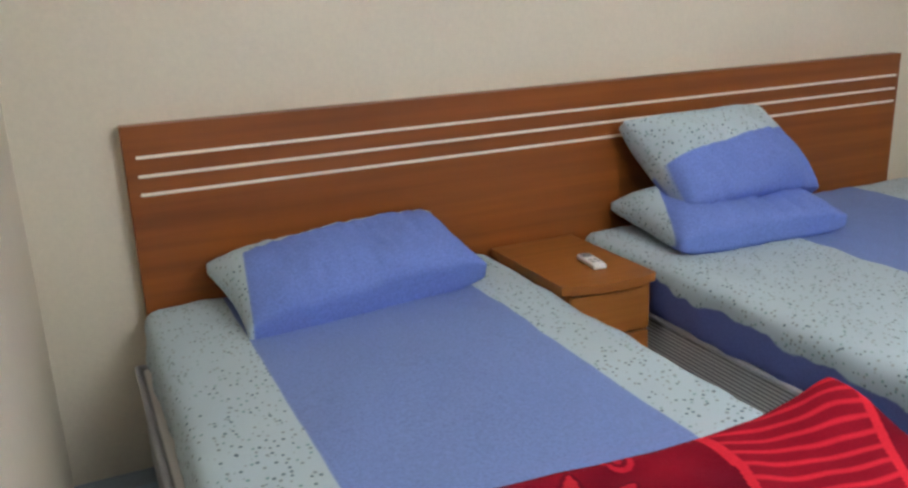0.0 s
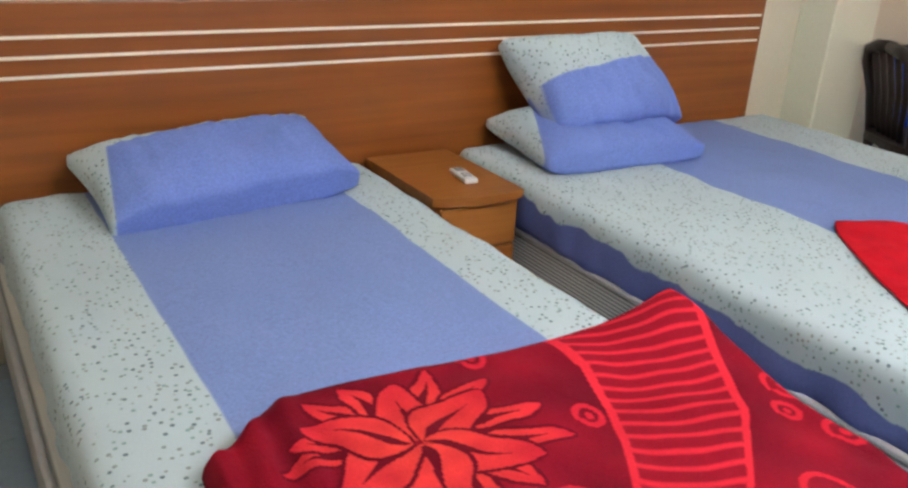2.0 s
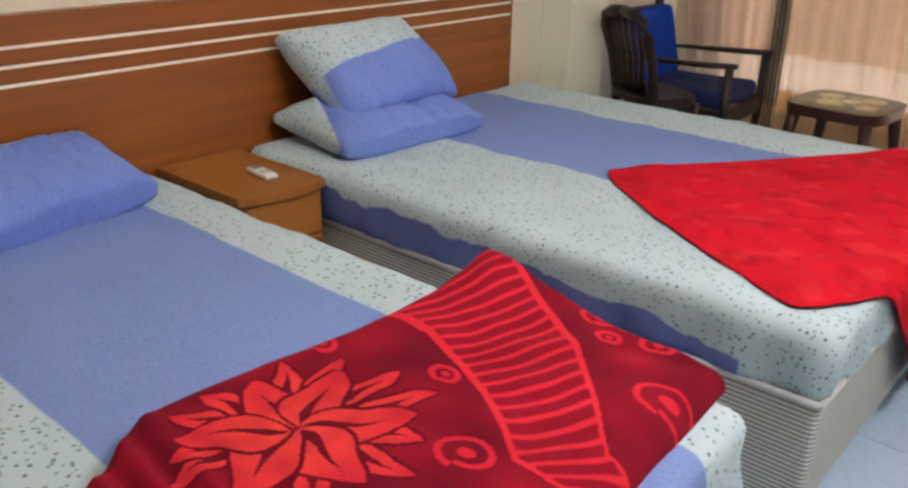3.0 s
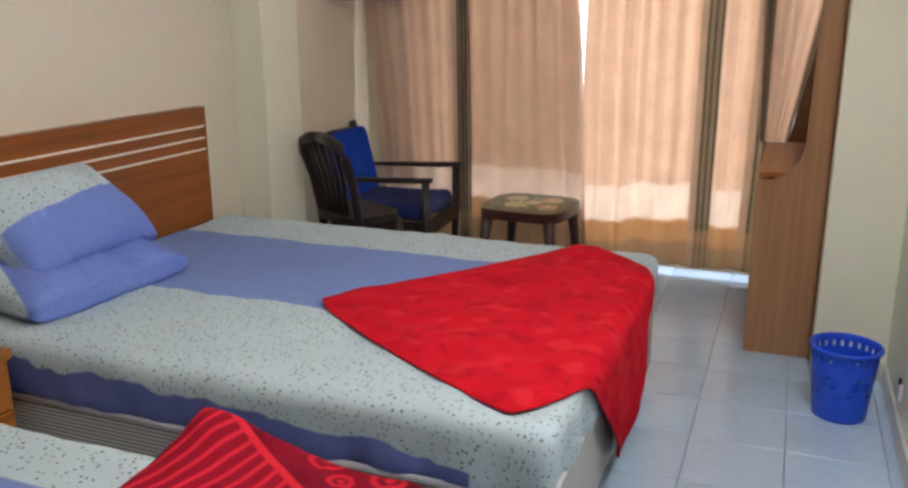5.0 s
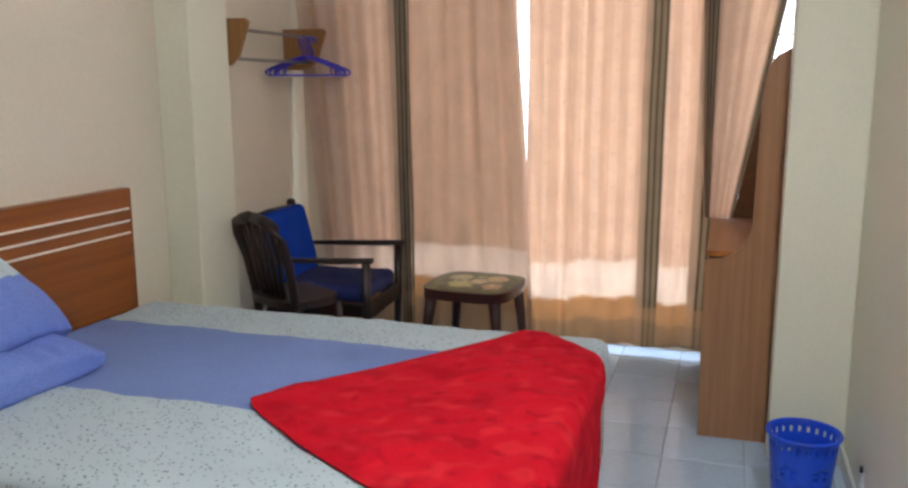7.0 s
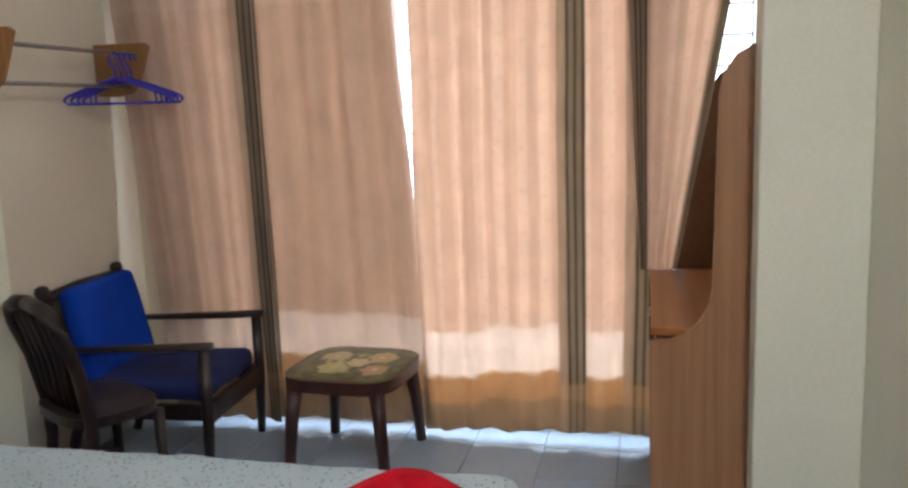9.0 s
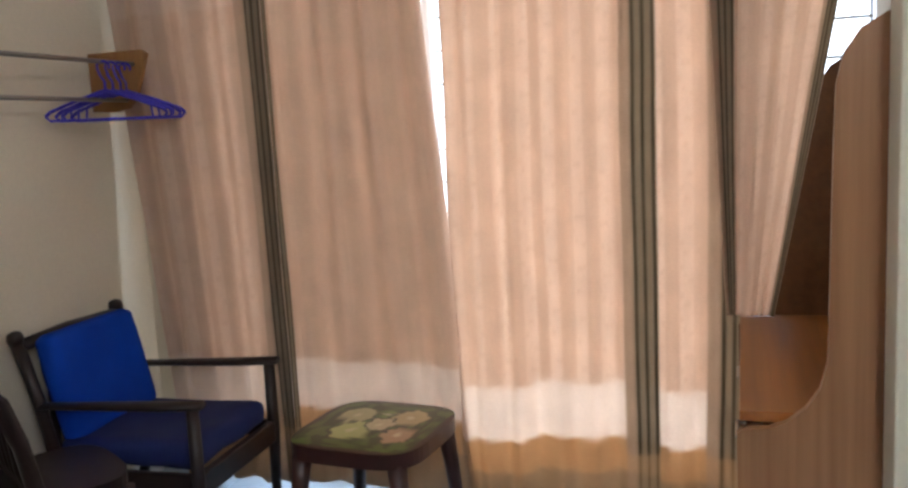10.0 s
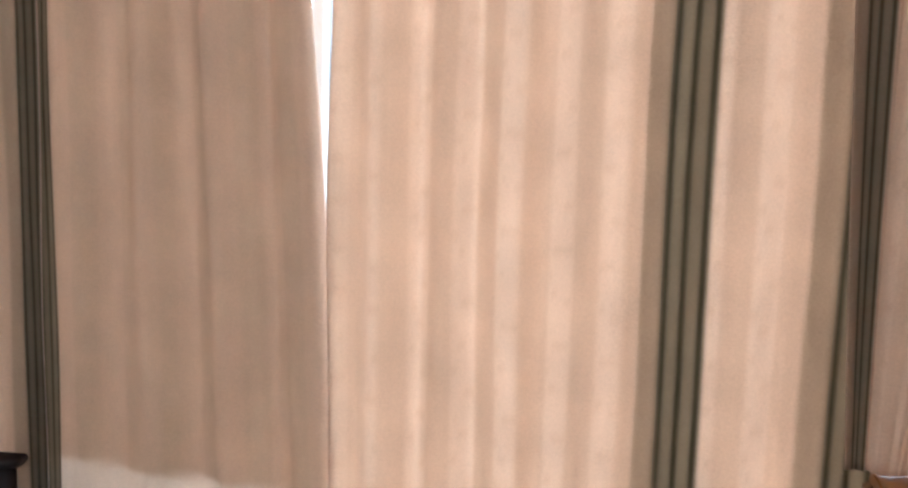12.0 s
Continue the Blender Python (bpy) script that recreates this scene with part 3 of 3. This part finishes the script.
part("display", block(-0.015, 0.018, 0.0155, 0.015, 0.05, 0.0175, 0.001, 1), GREYRUBBER, rc, "grey display")
for k in range(4):
    part("button", block(-0.013 + (k % 2) * 0.016, -0.035 + (k // 2) * 0.02, 0.0155, -0.003 + (k % 2) * 0.016, -0.024 + (k // 2) * 0.02, 0.018, 0.001, 1), GREYRUBBER, rc)

# ---- curtains ----
PEACH, TAN, OLIVE, BROWN, PALE, OCHRE = (0.75, 0.59, 0.47), (0.685, 0.52, 0.40), (0.34, 0.272, 0.195), (0.48, 0.36, 0.265), (0.80, 0.68, 0.58), (0.58, 0.39, 0.23)
DARKLINE = (0.09, 0.075, 0.045)


def curtain(top, bottom, z0, z1, stripes, ground, folds, amp, label, x=4.47, seed=0.0, band=True, cloth=None, rise=0.0, swell=0.0):
    """One hanging panel: top and bottom give its y extent; stripes are spans of its width that are woven dark."""
    def place(u, v):
        z = z0 + (z1 - z0) * v
        hem = (0.025 if band else 0.0) * rumple(u * 4, seed, 1.5, seed) * (1 - v)
        wob = u + 0.012 * rumple(u * 3, z * 0.7, 2.0, seed)
        y = (bottom[0] + (bottom[1] - bottom[0]) * wob) * (1 - v) + (top[0] + (top[1] - top[0]) * wob) * v
        ph = wob * folds * 2 * math.pi
        a = amp * (0.55 + 0.6 * abs(rumple(u * 5, 0, 1.3, seed + 2))) * (0.75 + 0.25 * v)
        for s0, s1 in stripes:
            a *= 1 - 0.35 * step(s0 - 0.02, s0, u) * (1 - step(s1, s1 + 0.02, u))
        fx = a * math.sin(ph + 0.9 * rumple(u * 4, z * 0.5, 1.0, seed)) + 0.12 * a * math.sin(2.3 * ph + seed) + 0.006 * rumple(u * 9, z * 1.5, 1.6, seed)
        return (x + fx, y, z + hem)

    def color(u, v):
        z = z0 + (z1 - z0) * v
        wide = abs(top[1] - top[0]) * u
        s1 = math.sin(wide * 2 * math.pi / 0.088 + seed) + 0.35 * math.sin(wide * 2 * math.pi / 0.031)
        f = step(-0.5, 0.7, s1)
        c = mixc(TAN, ground, f)
        # short brocade arcs across the pale bands
        arc = math.sin((z + 0.006 * math.sin(wide * 70)) * 2 * math.pi / 0.085 + 2.4 * math.floor(wide / 0.088))
        if f > 0.6 and arc > 0.93:
            c = mixc(c, TAN, 0.6)
        if z > 1.83 and band:
            c = mixc(c, PALE, 0.35)
        if band:
            k = 0.010 * math.sin(u * folds * 3) + rise + swell * math.sin(math.pi * u) ** 2
            c = mixc(c, PALE, step(0.455, 0.44, z - k))
            c = mixc(c, OCHRE, step(0.262, 0.247, z - k))
            c = mixc(c, mixc(OCHRE, OLIVE, 0.55), step(0.142, 0.128, z - k))
        for s0, s1 in stripes:
            if s0 < u < s1:
                f = (u - s0) / (s1 - s0)
                e = step(0.0, 0.08, f) * (1 - step(0.92, 1.0, f))
                line = max(math.exp(-((f - m) / 0.045) ** 2) for m in (0.38, 0.62, 0.88))
                w = mixc(mixc(BROWN, OLIVE, step(0.25, 0.45, f)), DARKLINE, line)
                c = mixc(c, w, (0.95 if z > 0.25 else 0.55) * e)
        return c

    ob = grid("curtain", 230, 140, place, cloth or CURTAIN, color)
    md = ob.modifiers.new("thick", "SOLIDIFY")
    md.thickness, md.offset = 0.0015, 0
    return tagged(ob, label, "curtain", "curtains at the window")


curtain((2.365, 1.665), (2.16, 1.65), 0.03, 2.2, [(0.82, 1.0)], PEACH, 3.6, 0.036, "peach curtain with olive striped border behind the armchair", seed=1.0, cloth=LINED, rise=0.06)
curtain((1.73, 1.085), (1.72, 0.948), 0.04, 2.2, [(0.0, 0.10)], (0.65, 0.495, 0.375), 4.0, 0.034, "tan curtain panel beside the bright gap", x=4.492, seed=4.0, cloth=LINED, rise=0.075)
curtain((1.00, 0.0), (0.985, 0.02), 0.035, 2.2, [(0.595, 0.715), (0.86, 1.0)], PEACH, 7.5, 0.026, "peach curtain with dark striped band, glowing with daylight", seed=7.0, rise=0.005, swell=0.035)
curtain((0.15, -0.32), (0.085, -0.05), 0.758, 2.2, [(0.0, 0.2), (0.88, 1.0)], PEACH, 1.6, 0.02, "peach curtain end draped onto the dressing table", x=4.34, seed=11.0, band=False)
rail = thing("curtain_rail", (4.47, 1.05, 2.2), "thin steel curtain rail above the window", "curtain rail")
part("rod", tube(bmesh.new(), [(0, -1.40, 0.015), (0, 1.29, 0.015)], 0.012, 10), STEEL, rail)
for y in (-1.3, 0.0, 1.25):
    part("bracket", block(-0.01, y - 0.01, 0.0, 0.13, y + 0.01, 0.03, 0.002, 1), STEEL, rail)

# ---- dressing table ----
dt = thing("dressing_table", (3.45, 0, 0), "brown veneered dressing table with tall curved side panels", "dressing table")
side = [(0.045, 0.0), (0.05, 0.715), (0.04, 0.725), (-0.01, 0.73), (-0.045, 0.745), (-0.08, 0.775), (-0.105, 0.815), (-0.118, 0.87), (-0.125, 1.30)]
side += [(-0.128, 1.40), (-0.14, 1.455), (-0.17, 1.50), (-0.215, 1.525), (-0.30, 1.53), (-0.47, 1.53), (-0.47, 0.0)]
far = [(0.045, 0.0), (0.05, 0.72), (0.03, 0.735), (-0.05, 0.76), (-0.07, 0.85), (-0.15, 1.34), (-0.17, 1.43), (-0.20, 1.48), (-0.25, 1.51), (-0.47, 1.51), (-0.47, 0.0)]
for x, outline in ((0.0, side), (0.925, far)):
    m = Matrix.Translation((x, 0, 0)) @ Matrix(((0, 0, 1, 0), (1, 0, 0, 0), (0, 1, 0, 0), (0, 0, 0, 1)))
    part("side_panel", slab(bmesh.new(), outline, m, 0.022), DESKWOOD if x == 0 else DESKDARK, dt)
part("top", block(0.0225, -0.465, 0.735, 0.9245, 0.045, 0.757, 0.002, 1), NIGHTWOOD, dt)
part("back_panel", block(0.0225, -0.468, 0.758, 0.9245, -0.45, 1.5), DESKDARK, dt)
part("mirror", block(0.08, -0.4495, 0.82, 0.86, -0.444, 1.45, 0.001, 1), MIRROR, dt, "mirror glass")
for k in range(2):
    x0 = 0.026 + k * 0.449
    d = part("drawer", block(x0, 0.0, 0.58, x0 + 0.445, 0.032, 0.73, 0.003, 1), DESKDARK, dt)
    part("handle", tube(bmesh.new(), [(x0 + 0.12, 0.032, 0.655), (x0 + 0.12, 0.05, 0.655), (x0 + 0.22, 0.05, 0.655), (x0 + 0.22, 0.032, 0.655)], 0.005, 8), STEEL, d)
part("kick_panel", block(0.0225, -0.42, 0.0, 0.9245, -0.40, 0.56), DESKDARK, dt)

# ---- armchair ----
ac = thing("armchair", (3.97, 1.885, 0), "dark wooden armchair with royal blue cushions beside the curtain", "armchair")
ac.matrix_world = pose(4.125, 1.985, 0, 0, 0, 4) @ Matrix.Diagonal((0.97, 0.94, 0.91, 1))
for sx in (-0.27, 0.27):
    part("front_leg", tube(bmesh.new(), [(sx, -0.30, 0.0), (sx, -0.31, 0.3), (sx, -0.31, 0.575)], [0.018, 0.024, 0.022], 10), DARKWOOD, ac, smooth=True)
    part("back_leg", tube(bmesh.new(), [(sx, 0.33, 0.0), (sx, 0.24, 0.32), (sx, 0.30, 0.60), (sx, 0.36, 0.80)], [0.02, 0.024, 0.022, 0.024], 10), DARKWOOD, ac, smooth=True)
    part("knob", tube(bmesh.new(), [(sx, 0.358, 0.79), (sx, 0.365, 0.815), (sx, 0.368, 0.835), (sx, 0.37, 0.842)], [0.024, 0.03, 0.024, 0.008], 12), DARKWOOD, ac, smooth=True)
    part("armrest", tube(bmesh.new(), [(sx, 0.29, 0.565), (sx, 0.1, 0.572), (sx, -0.2, 0.582), (sx, -0.345, 0.59)], [0.024, 0.028, 0.034, 0.03], 12, 0.5), DARKWOOD, ac, smooth=True)
    part("side_rail", block(sx - 0.014, -0.29, 0.27, sx + 0.014, 0.26, 0.34, 0.006, 2), DARKWOOD, ac)
part("front_rail", block(-0.265, -0.325, 0.25, 0.265, -0.295, 0.34, 0.006, 2), DARKWOOD, ac)
part("top_rail", tube(bmesh.new(), [(-0.27, 0.355, 0.785), (0, 0.375, 0.79), (0.27, 0.355, 0.785)], 0.026, 10, 0.9), DARKWOOD, ac, smooth=True)
for k in range(5):
    x = -0.18 + k * 0.09
    part("back_slat", block(x - 0.015, 0.31, 0.35, x + 0.015, 0.325, 0.77, 0.003, 1), DARKWOOD, ac)
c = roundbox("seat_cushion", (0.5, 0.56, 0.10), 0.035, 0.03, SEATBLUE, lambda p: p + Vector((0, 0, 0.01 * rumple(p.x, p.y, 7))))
c.parent, c.location = ac, (0, -0.02, 0.385)
c = roundbox("back_cushion", (0.47, 0.09, 0.42), 0.035, 0.03, CUSHION, lambda p: p + Vector((0, 0.012 * rumple(p.x, p.z, 6), 0)))
c.parent, c.matrix_basis = ac, pose(0, 0.255, 0.61, -13, 0, 0)

# ---- slatted side chair, backed to the pillar ----
sc = thing("side_chair", (3.56, 1.905, 0), "dark wooden chair with an arched slatted back", "chair", turn=-30)
for y in (-0.17, 0.17):
    part("front_leg", tube(bmesh.new(), [(0.14, y, 0.0), (0.13, y, 0.40)], [0.014, 0.02], 10), DARKWOOD, sc, smooth=True)
    part("back_post", tube(bmesh.new(), [(-0.14, y * 0.85, 0.0), (-0.10, y * 0.95, 0.30), (-0.10, y, 0.42), (-0.135, y * 1.1, 0.60), (-0.175, y * 1.14, 0.72), (-0.188, y * 1.0, 0.775), (-0.193, y * 0.6, 0.80), (-0.195, 0, 0.81)], [0.018, 0.02, 0.024, 0.022, 0.024, 0.026, 0.026, 0.026], 10), DARKWOOD, sc, smooth=True)
for k in range(5):
    y = -0.10 + k * 0.05
    part("back_slat", tube(bmesh.new(), [(-0.10, y * 0.8, 0.42), (-0.125, y, 0.50), (-0.14, y * 1.15, 0.61), (-0.19, y * 1.3, 0.79)], 0.014, 8, 0.5), DARKWOOD, sc, smooth=True)
sq = [(0.16 * math.copysign(abs(math.cos(a)) ** 0.6, math.cos(a)), 0.20 * math.copysign(abs(math.sin(a)) ** 0.6, math.sin(a))) for a in (k * math.pi / 16 for k in range(32))]
part("seat", slab(bmesh.new(), sq, pose(0, 0, 0.40), 0.035), DARKWOOD, sc)
for y in (-0.16, 0.16):
    part("stretcher", tube(bmesh.new(), [(-0.12, y, 0.17), (0.13, y, 0.17)], 0.01, 8), DARKWOOD, sc)

# ---- plastic stool with fruit print ----
st = thing("stool", (4.215, 1.205, 0), "brown plastic stool with a printed fruit top", "stool", turn=-4)


def sup(a, rx, ry, p=0.5):
    return rx * math.copysign(abs(math.cos(a)) ** p, math.cos(a)), ry * math.copysign(abs(math.sin(a)) ** p, math.sin(a))


def stool_print(x, y):
    c = (0.045, 0.05, 0.012)
    if rumple(x, y, 22, 3) > 0.0:
        c = (0.10, 0.15, 0.03)
    for px, py, pr, col in ((-0.07, 0.05, 0.095, (0.50, 0.50, 0.18)), (0.07, 0.10, 0.08, (0.5, 0.44, 0.22)), (0.08, -0.09, 0.085, (0.55, 0.42, 0.2)), (-0.08, -0.12, 0.07, (0.5, 0.32, 0.18)), (0.0, -0.02, 0.065, (0.6, 0.5, 0.3)), (0.1, 0.0, 0.04, (0.22, 0.3, 0.06))):
        r = math.hypot(x - px, (y - py) * 1.2) + 0.02 * rumple(x, y, 30, px)
        if r < pr:
            c = mixc(col, (0.75, 0.66, 0.45), step(0.3, 0.0, r / pr))
            if r > pr * 0.88:
                c = (0.06, 0.05, 0.02)
    if max(abs(x) / 0.24, abs(y) / 0.235) > 0.9:
        c = (0.05, 0.016, 0.012)
    return c


def stool_top(u, v):
    x, y = sup(u * 2 * math.pi, 0.24, 0.235)
    return (x * v, y * v, 0.385 + 0.006 * (1 - v ** 4))


top = grid("printed_top", 65, 40, stool_top, PRINT, lambda u, v: stool_print(*stool_top(u, v)[:2]), "print")
top.parent = st
tagged(top, "top printed with green and cream fruit")
ring = [sup(k * math.pi / 24, 0.24, 0.235) for k in range(48)]
part("rim", slab(bmesh.new(), ring, pose(0, 0, 0.335), 0.05), BROWNPLASTIC, st)
for sx in (-1, 1):
    for sy in (-1, 1):
        part("leg", tube(bmesh.new(), [(sx * 0.212, sy * 0.20, 0), (sx * 0.20, sy * 0.185, 0.2), (sx * 0.185, sy * 0.17, 0.34)], [0.022, 0.027, 0.034], 8), BROWNPLASTIC, st, smooth=True)

# ---- wall rack and hangers ----
rk = thing("wall_rack", (3.96, N, 1.585), "wooden wall rack with two steel rods", "rack")
plate = [(0.0, -0.10), (-0.10, -0.105), (-0.16, -0.095), (-0.20, -0.06), (-0.235, 0.03), (-0.26, 0.10), (-0.24, 0.115), (0.0, 0.115)]
for x in (-0.38, 0.41):
    m = Matrix.Translation((x, 0, 0)) @ Matrix(((0, 0, 1, 0), (1, 0, 0, 0), (0, 1, 0, 0), (0, 0, 0, 1)))
    part("bracket", slab(bmesh.new(), plate, m, 0.018), RACKWOOD, rk)
for y, z in ((-0.20, 0.065), (-0.16, -0.065)):
    part("rod", tube(bmesh.new(), [(-0.37, y, z), (0.42, y, z)], 0.008, 10), STEEL, rk, smooth=True)


def hanger(m):
    """Plastic hanger: hook, sloping arms, bottom bar and two notched ends."""
    h = new("clothes_hanger")
    h.matrix_world = m
    tagged(h, "blue plastic clothes hanger on the wall rack", "hanger", "hangers on the rack")
    part("hook", tube(bmesh.new(), [(0.02 * math.cos(a), 0, 0.02 * math.sin(a)) for a in (k * math.pi / 8 for k in range(-1, 9))] + [(-0.012, 0, -0.03), (0, 0, -0.05), (0, 0, -0.085)], 0.004, 6), HANGERBLUE, h, smooth=True)
    for s in (-1, 1):
        part("arm", tube(bmesh.new(), [(s * 0.20, 0, -0.165), (s * 0.185, 0, -0.15), (s * 0.1, 0, -0.115), (0, 0, -0.08)], 0.006, 8), HANGERBLUE, h, smooth=True)
    part("bar", tube(bmesh.new(), [(-0.20, 0, -0.165), (-0.185, 0, -0.18), (0.185, 0, -0.18), (0.20, 0, -0.165)], 0.005, 8), HANGERBLUE, h, smooth=True)
    for s in (-1, 1):
        part("notch", tube(bmesh.new(), [(s * 0.145, 0, -0.134), (s * 0.15, 0, -0.178)], 0.004, 6), HANGERBLUE, h)
    return h


h0 = hanger(pose(4.20, N - 0.21, 1.63, 0, 0, -52))
copy_thing(h0, pose(4.24, N - 0.21, 1.63, 0, 0, -60))
copy_thing(h0, pose(4.28, N - 0.21, 1.63, 0, 0, -46))
copy_thing(h0, pose(4.31, N - 0.21, 1.63, 0, 0, -66))

# ---- waste bin ----
wb = thing("waste_bin", (2.957, -0.305, 0), "blue perforated plastic waste bin on the floor", "waste bin")


def bin_wall():
    """Tapered wall with rows of openings in a flower pattern."""
    bm = bmesh.new()
    seg, rows, h = 72, 26, 0.255
    vs = [[bm.verts.new(((0.088 + 0.024 * j / rows) * math.cos(2 * math.pi * i / seg), (0.088 + 0.024 * j / rows) * math.sin(2 * math.pi * i / seg), h * j / rows)) for i in range(seg)] for j in range(rows + 1)]
    for j in range(rows):
        for i in range(seg):
            a = (i % 12) - 5.5
            hole = (j in (13, 15) and abs(a) in (1.5, 2.5)) or (j == 16 and abs(a) == 0.5) or (j == 10 and abs(a) in (3.5, 4.5)) or (j in (22, 23) and i % 3 == 0)
            if not hole:
                k = (i + 1) % seg
                bm.faces.new((vs[j][i], vs[j][k], vs[j + 1][k], vs[j + 1][i]))
    return bm


w = part("wall", bin_wall(), BLUEPLASTIC, wb, smooth=True)
md = w.modifiers.new("thick", "SOLIDIFY")
md.thickness = 0.003
part("rim", tube(bmesh.new(), [(0.115 * math.cos(k * math.pi / 20), 0.115 * math.sin(k * math.pi / 20), 0.255) for k in range(41)], 0.007, 8), BLUEPLASTIC, wb, smooth=True)
part("bottom", tube(bmesh.new(), [(0, 0, 0.0), (0, 0, 0.008)], 0.087, 40), BLUEPLASTIC, wb)

# small cable clip on the wall by the bin
cl = thing("cable_outlet", (2.86, S, 0.15), "small white cable outlet low on the wall", "outlet")
part("cover", block(-0.012, 0, -0.03, 0.012, 0.012, 0.03, 0.003, 2), WHITEPLASTIC, cl)
part("plug", block(-0.008, 0.004, 0.0305, 0.008, 0.014, 0.05, 0.002, 1), BLACKFOOT, cl, "dark plug")

# unseen tube lamp, added on the wall opposite the beds to light the room
tl = thing("tube_lamp", (1.35, S, 2.25), "unseen white tube lamp batten added high on the wall", "lamp")
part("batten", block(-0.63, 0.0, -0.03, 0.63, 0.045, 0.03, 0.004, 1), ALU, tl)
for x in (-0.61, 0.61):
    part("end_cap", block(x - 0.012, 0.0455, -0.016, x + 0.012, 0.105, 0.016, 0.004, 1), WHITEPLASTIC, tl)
part("tube", tube(bmesh.new(), [(-0.597, 0.085, 0), (0.597, 0.085, 0)], 0.014, 12), TUBEGLOW, tl, "glowing fluorescent tube of the added lamp", True)

# ---- floor tiles ----
tile_me = to_mesh("floor_tile", block(-0.1485, -0.1485, -0.012, 0.1485, 0.1485, 0.0, 0.0015, 1), TILE)
floor_ob = bpy.data.objects["floor"]
for i in range(-5, 16):
    for j in range(-3, 9):
        x, y = 0.05 + 0.3 * i, 0.015 + 0.3 * j
        if x < -1.05 or y > 2.36 or y < -0.6 or x > 4.6 or (x < -0.2 and y > 0.4):
            continue
        ob = new("floor_tile", tile_me)
        ob.parent = floor_ob
        ob.location = (x, y, 0.0)
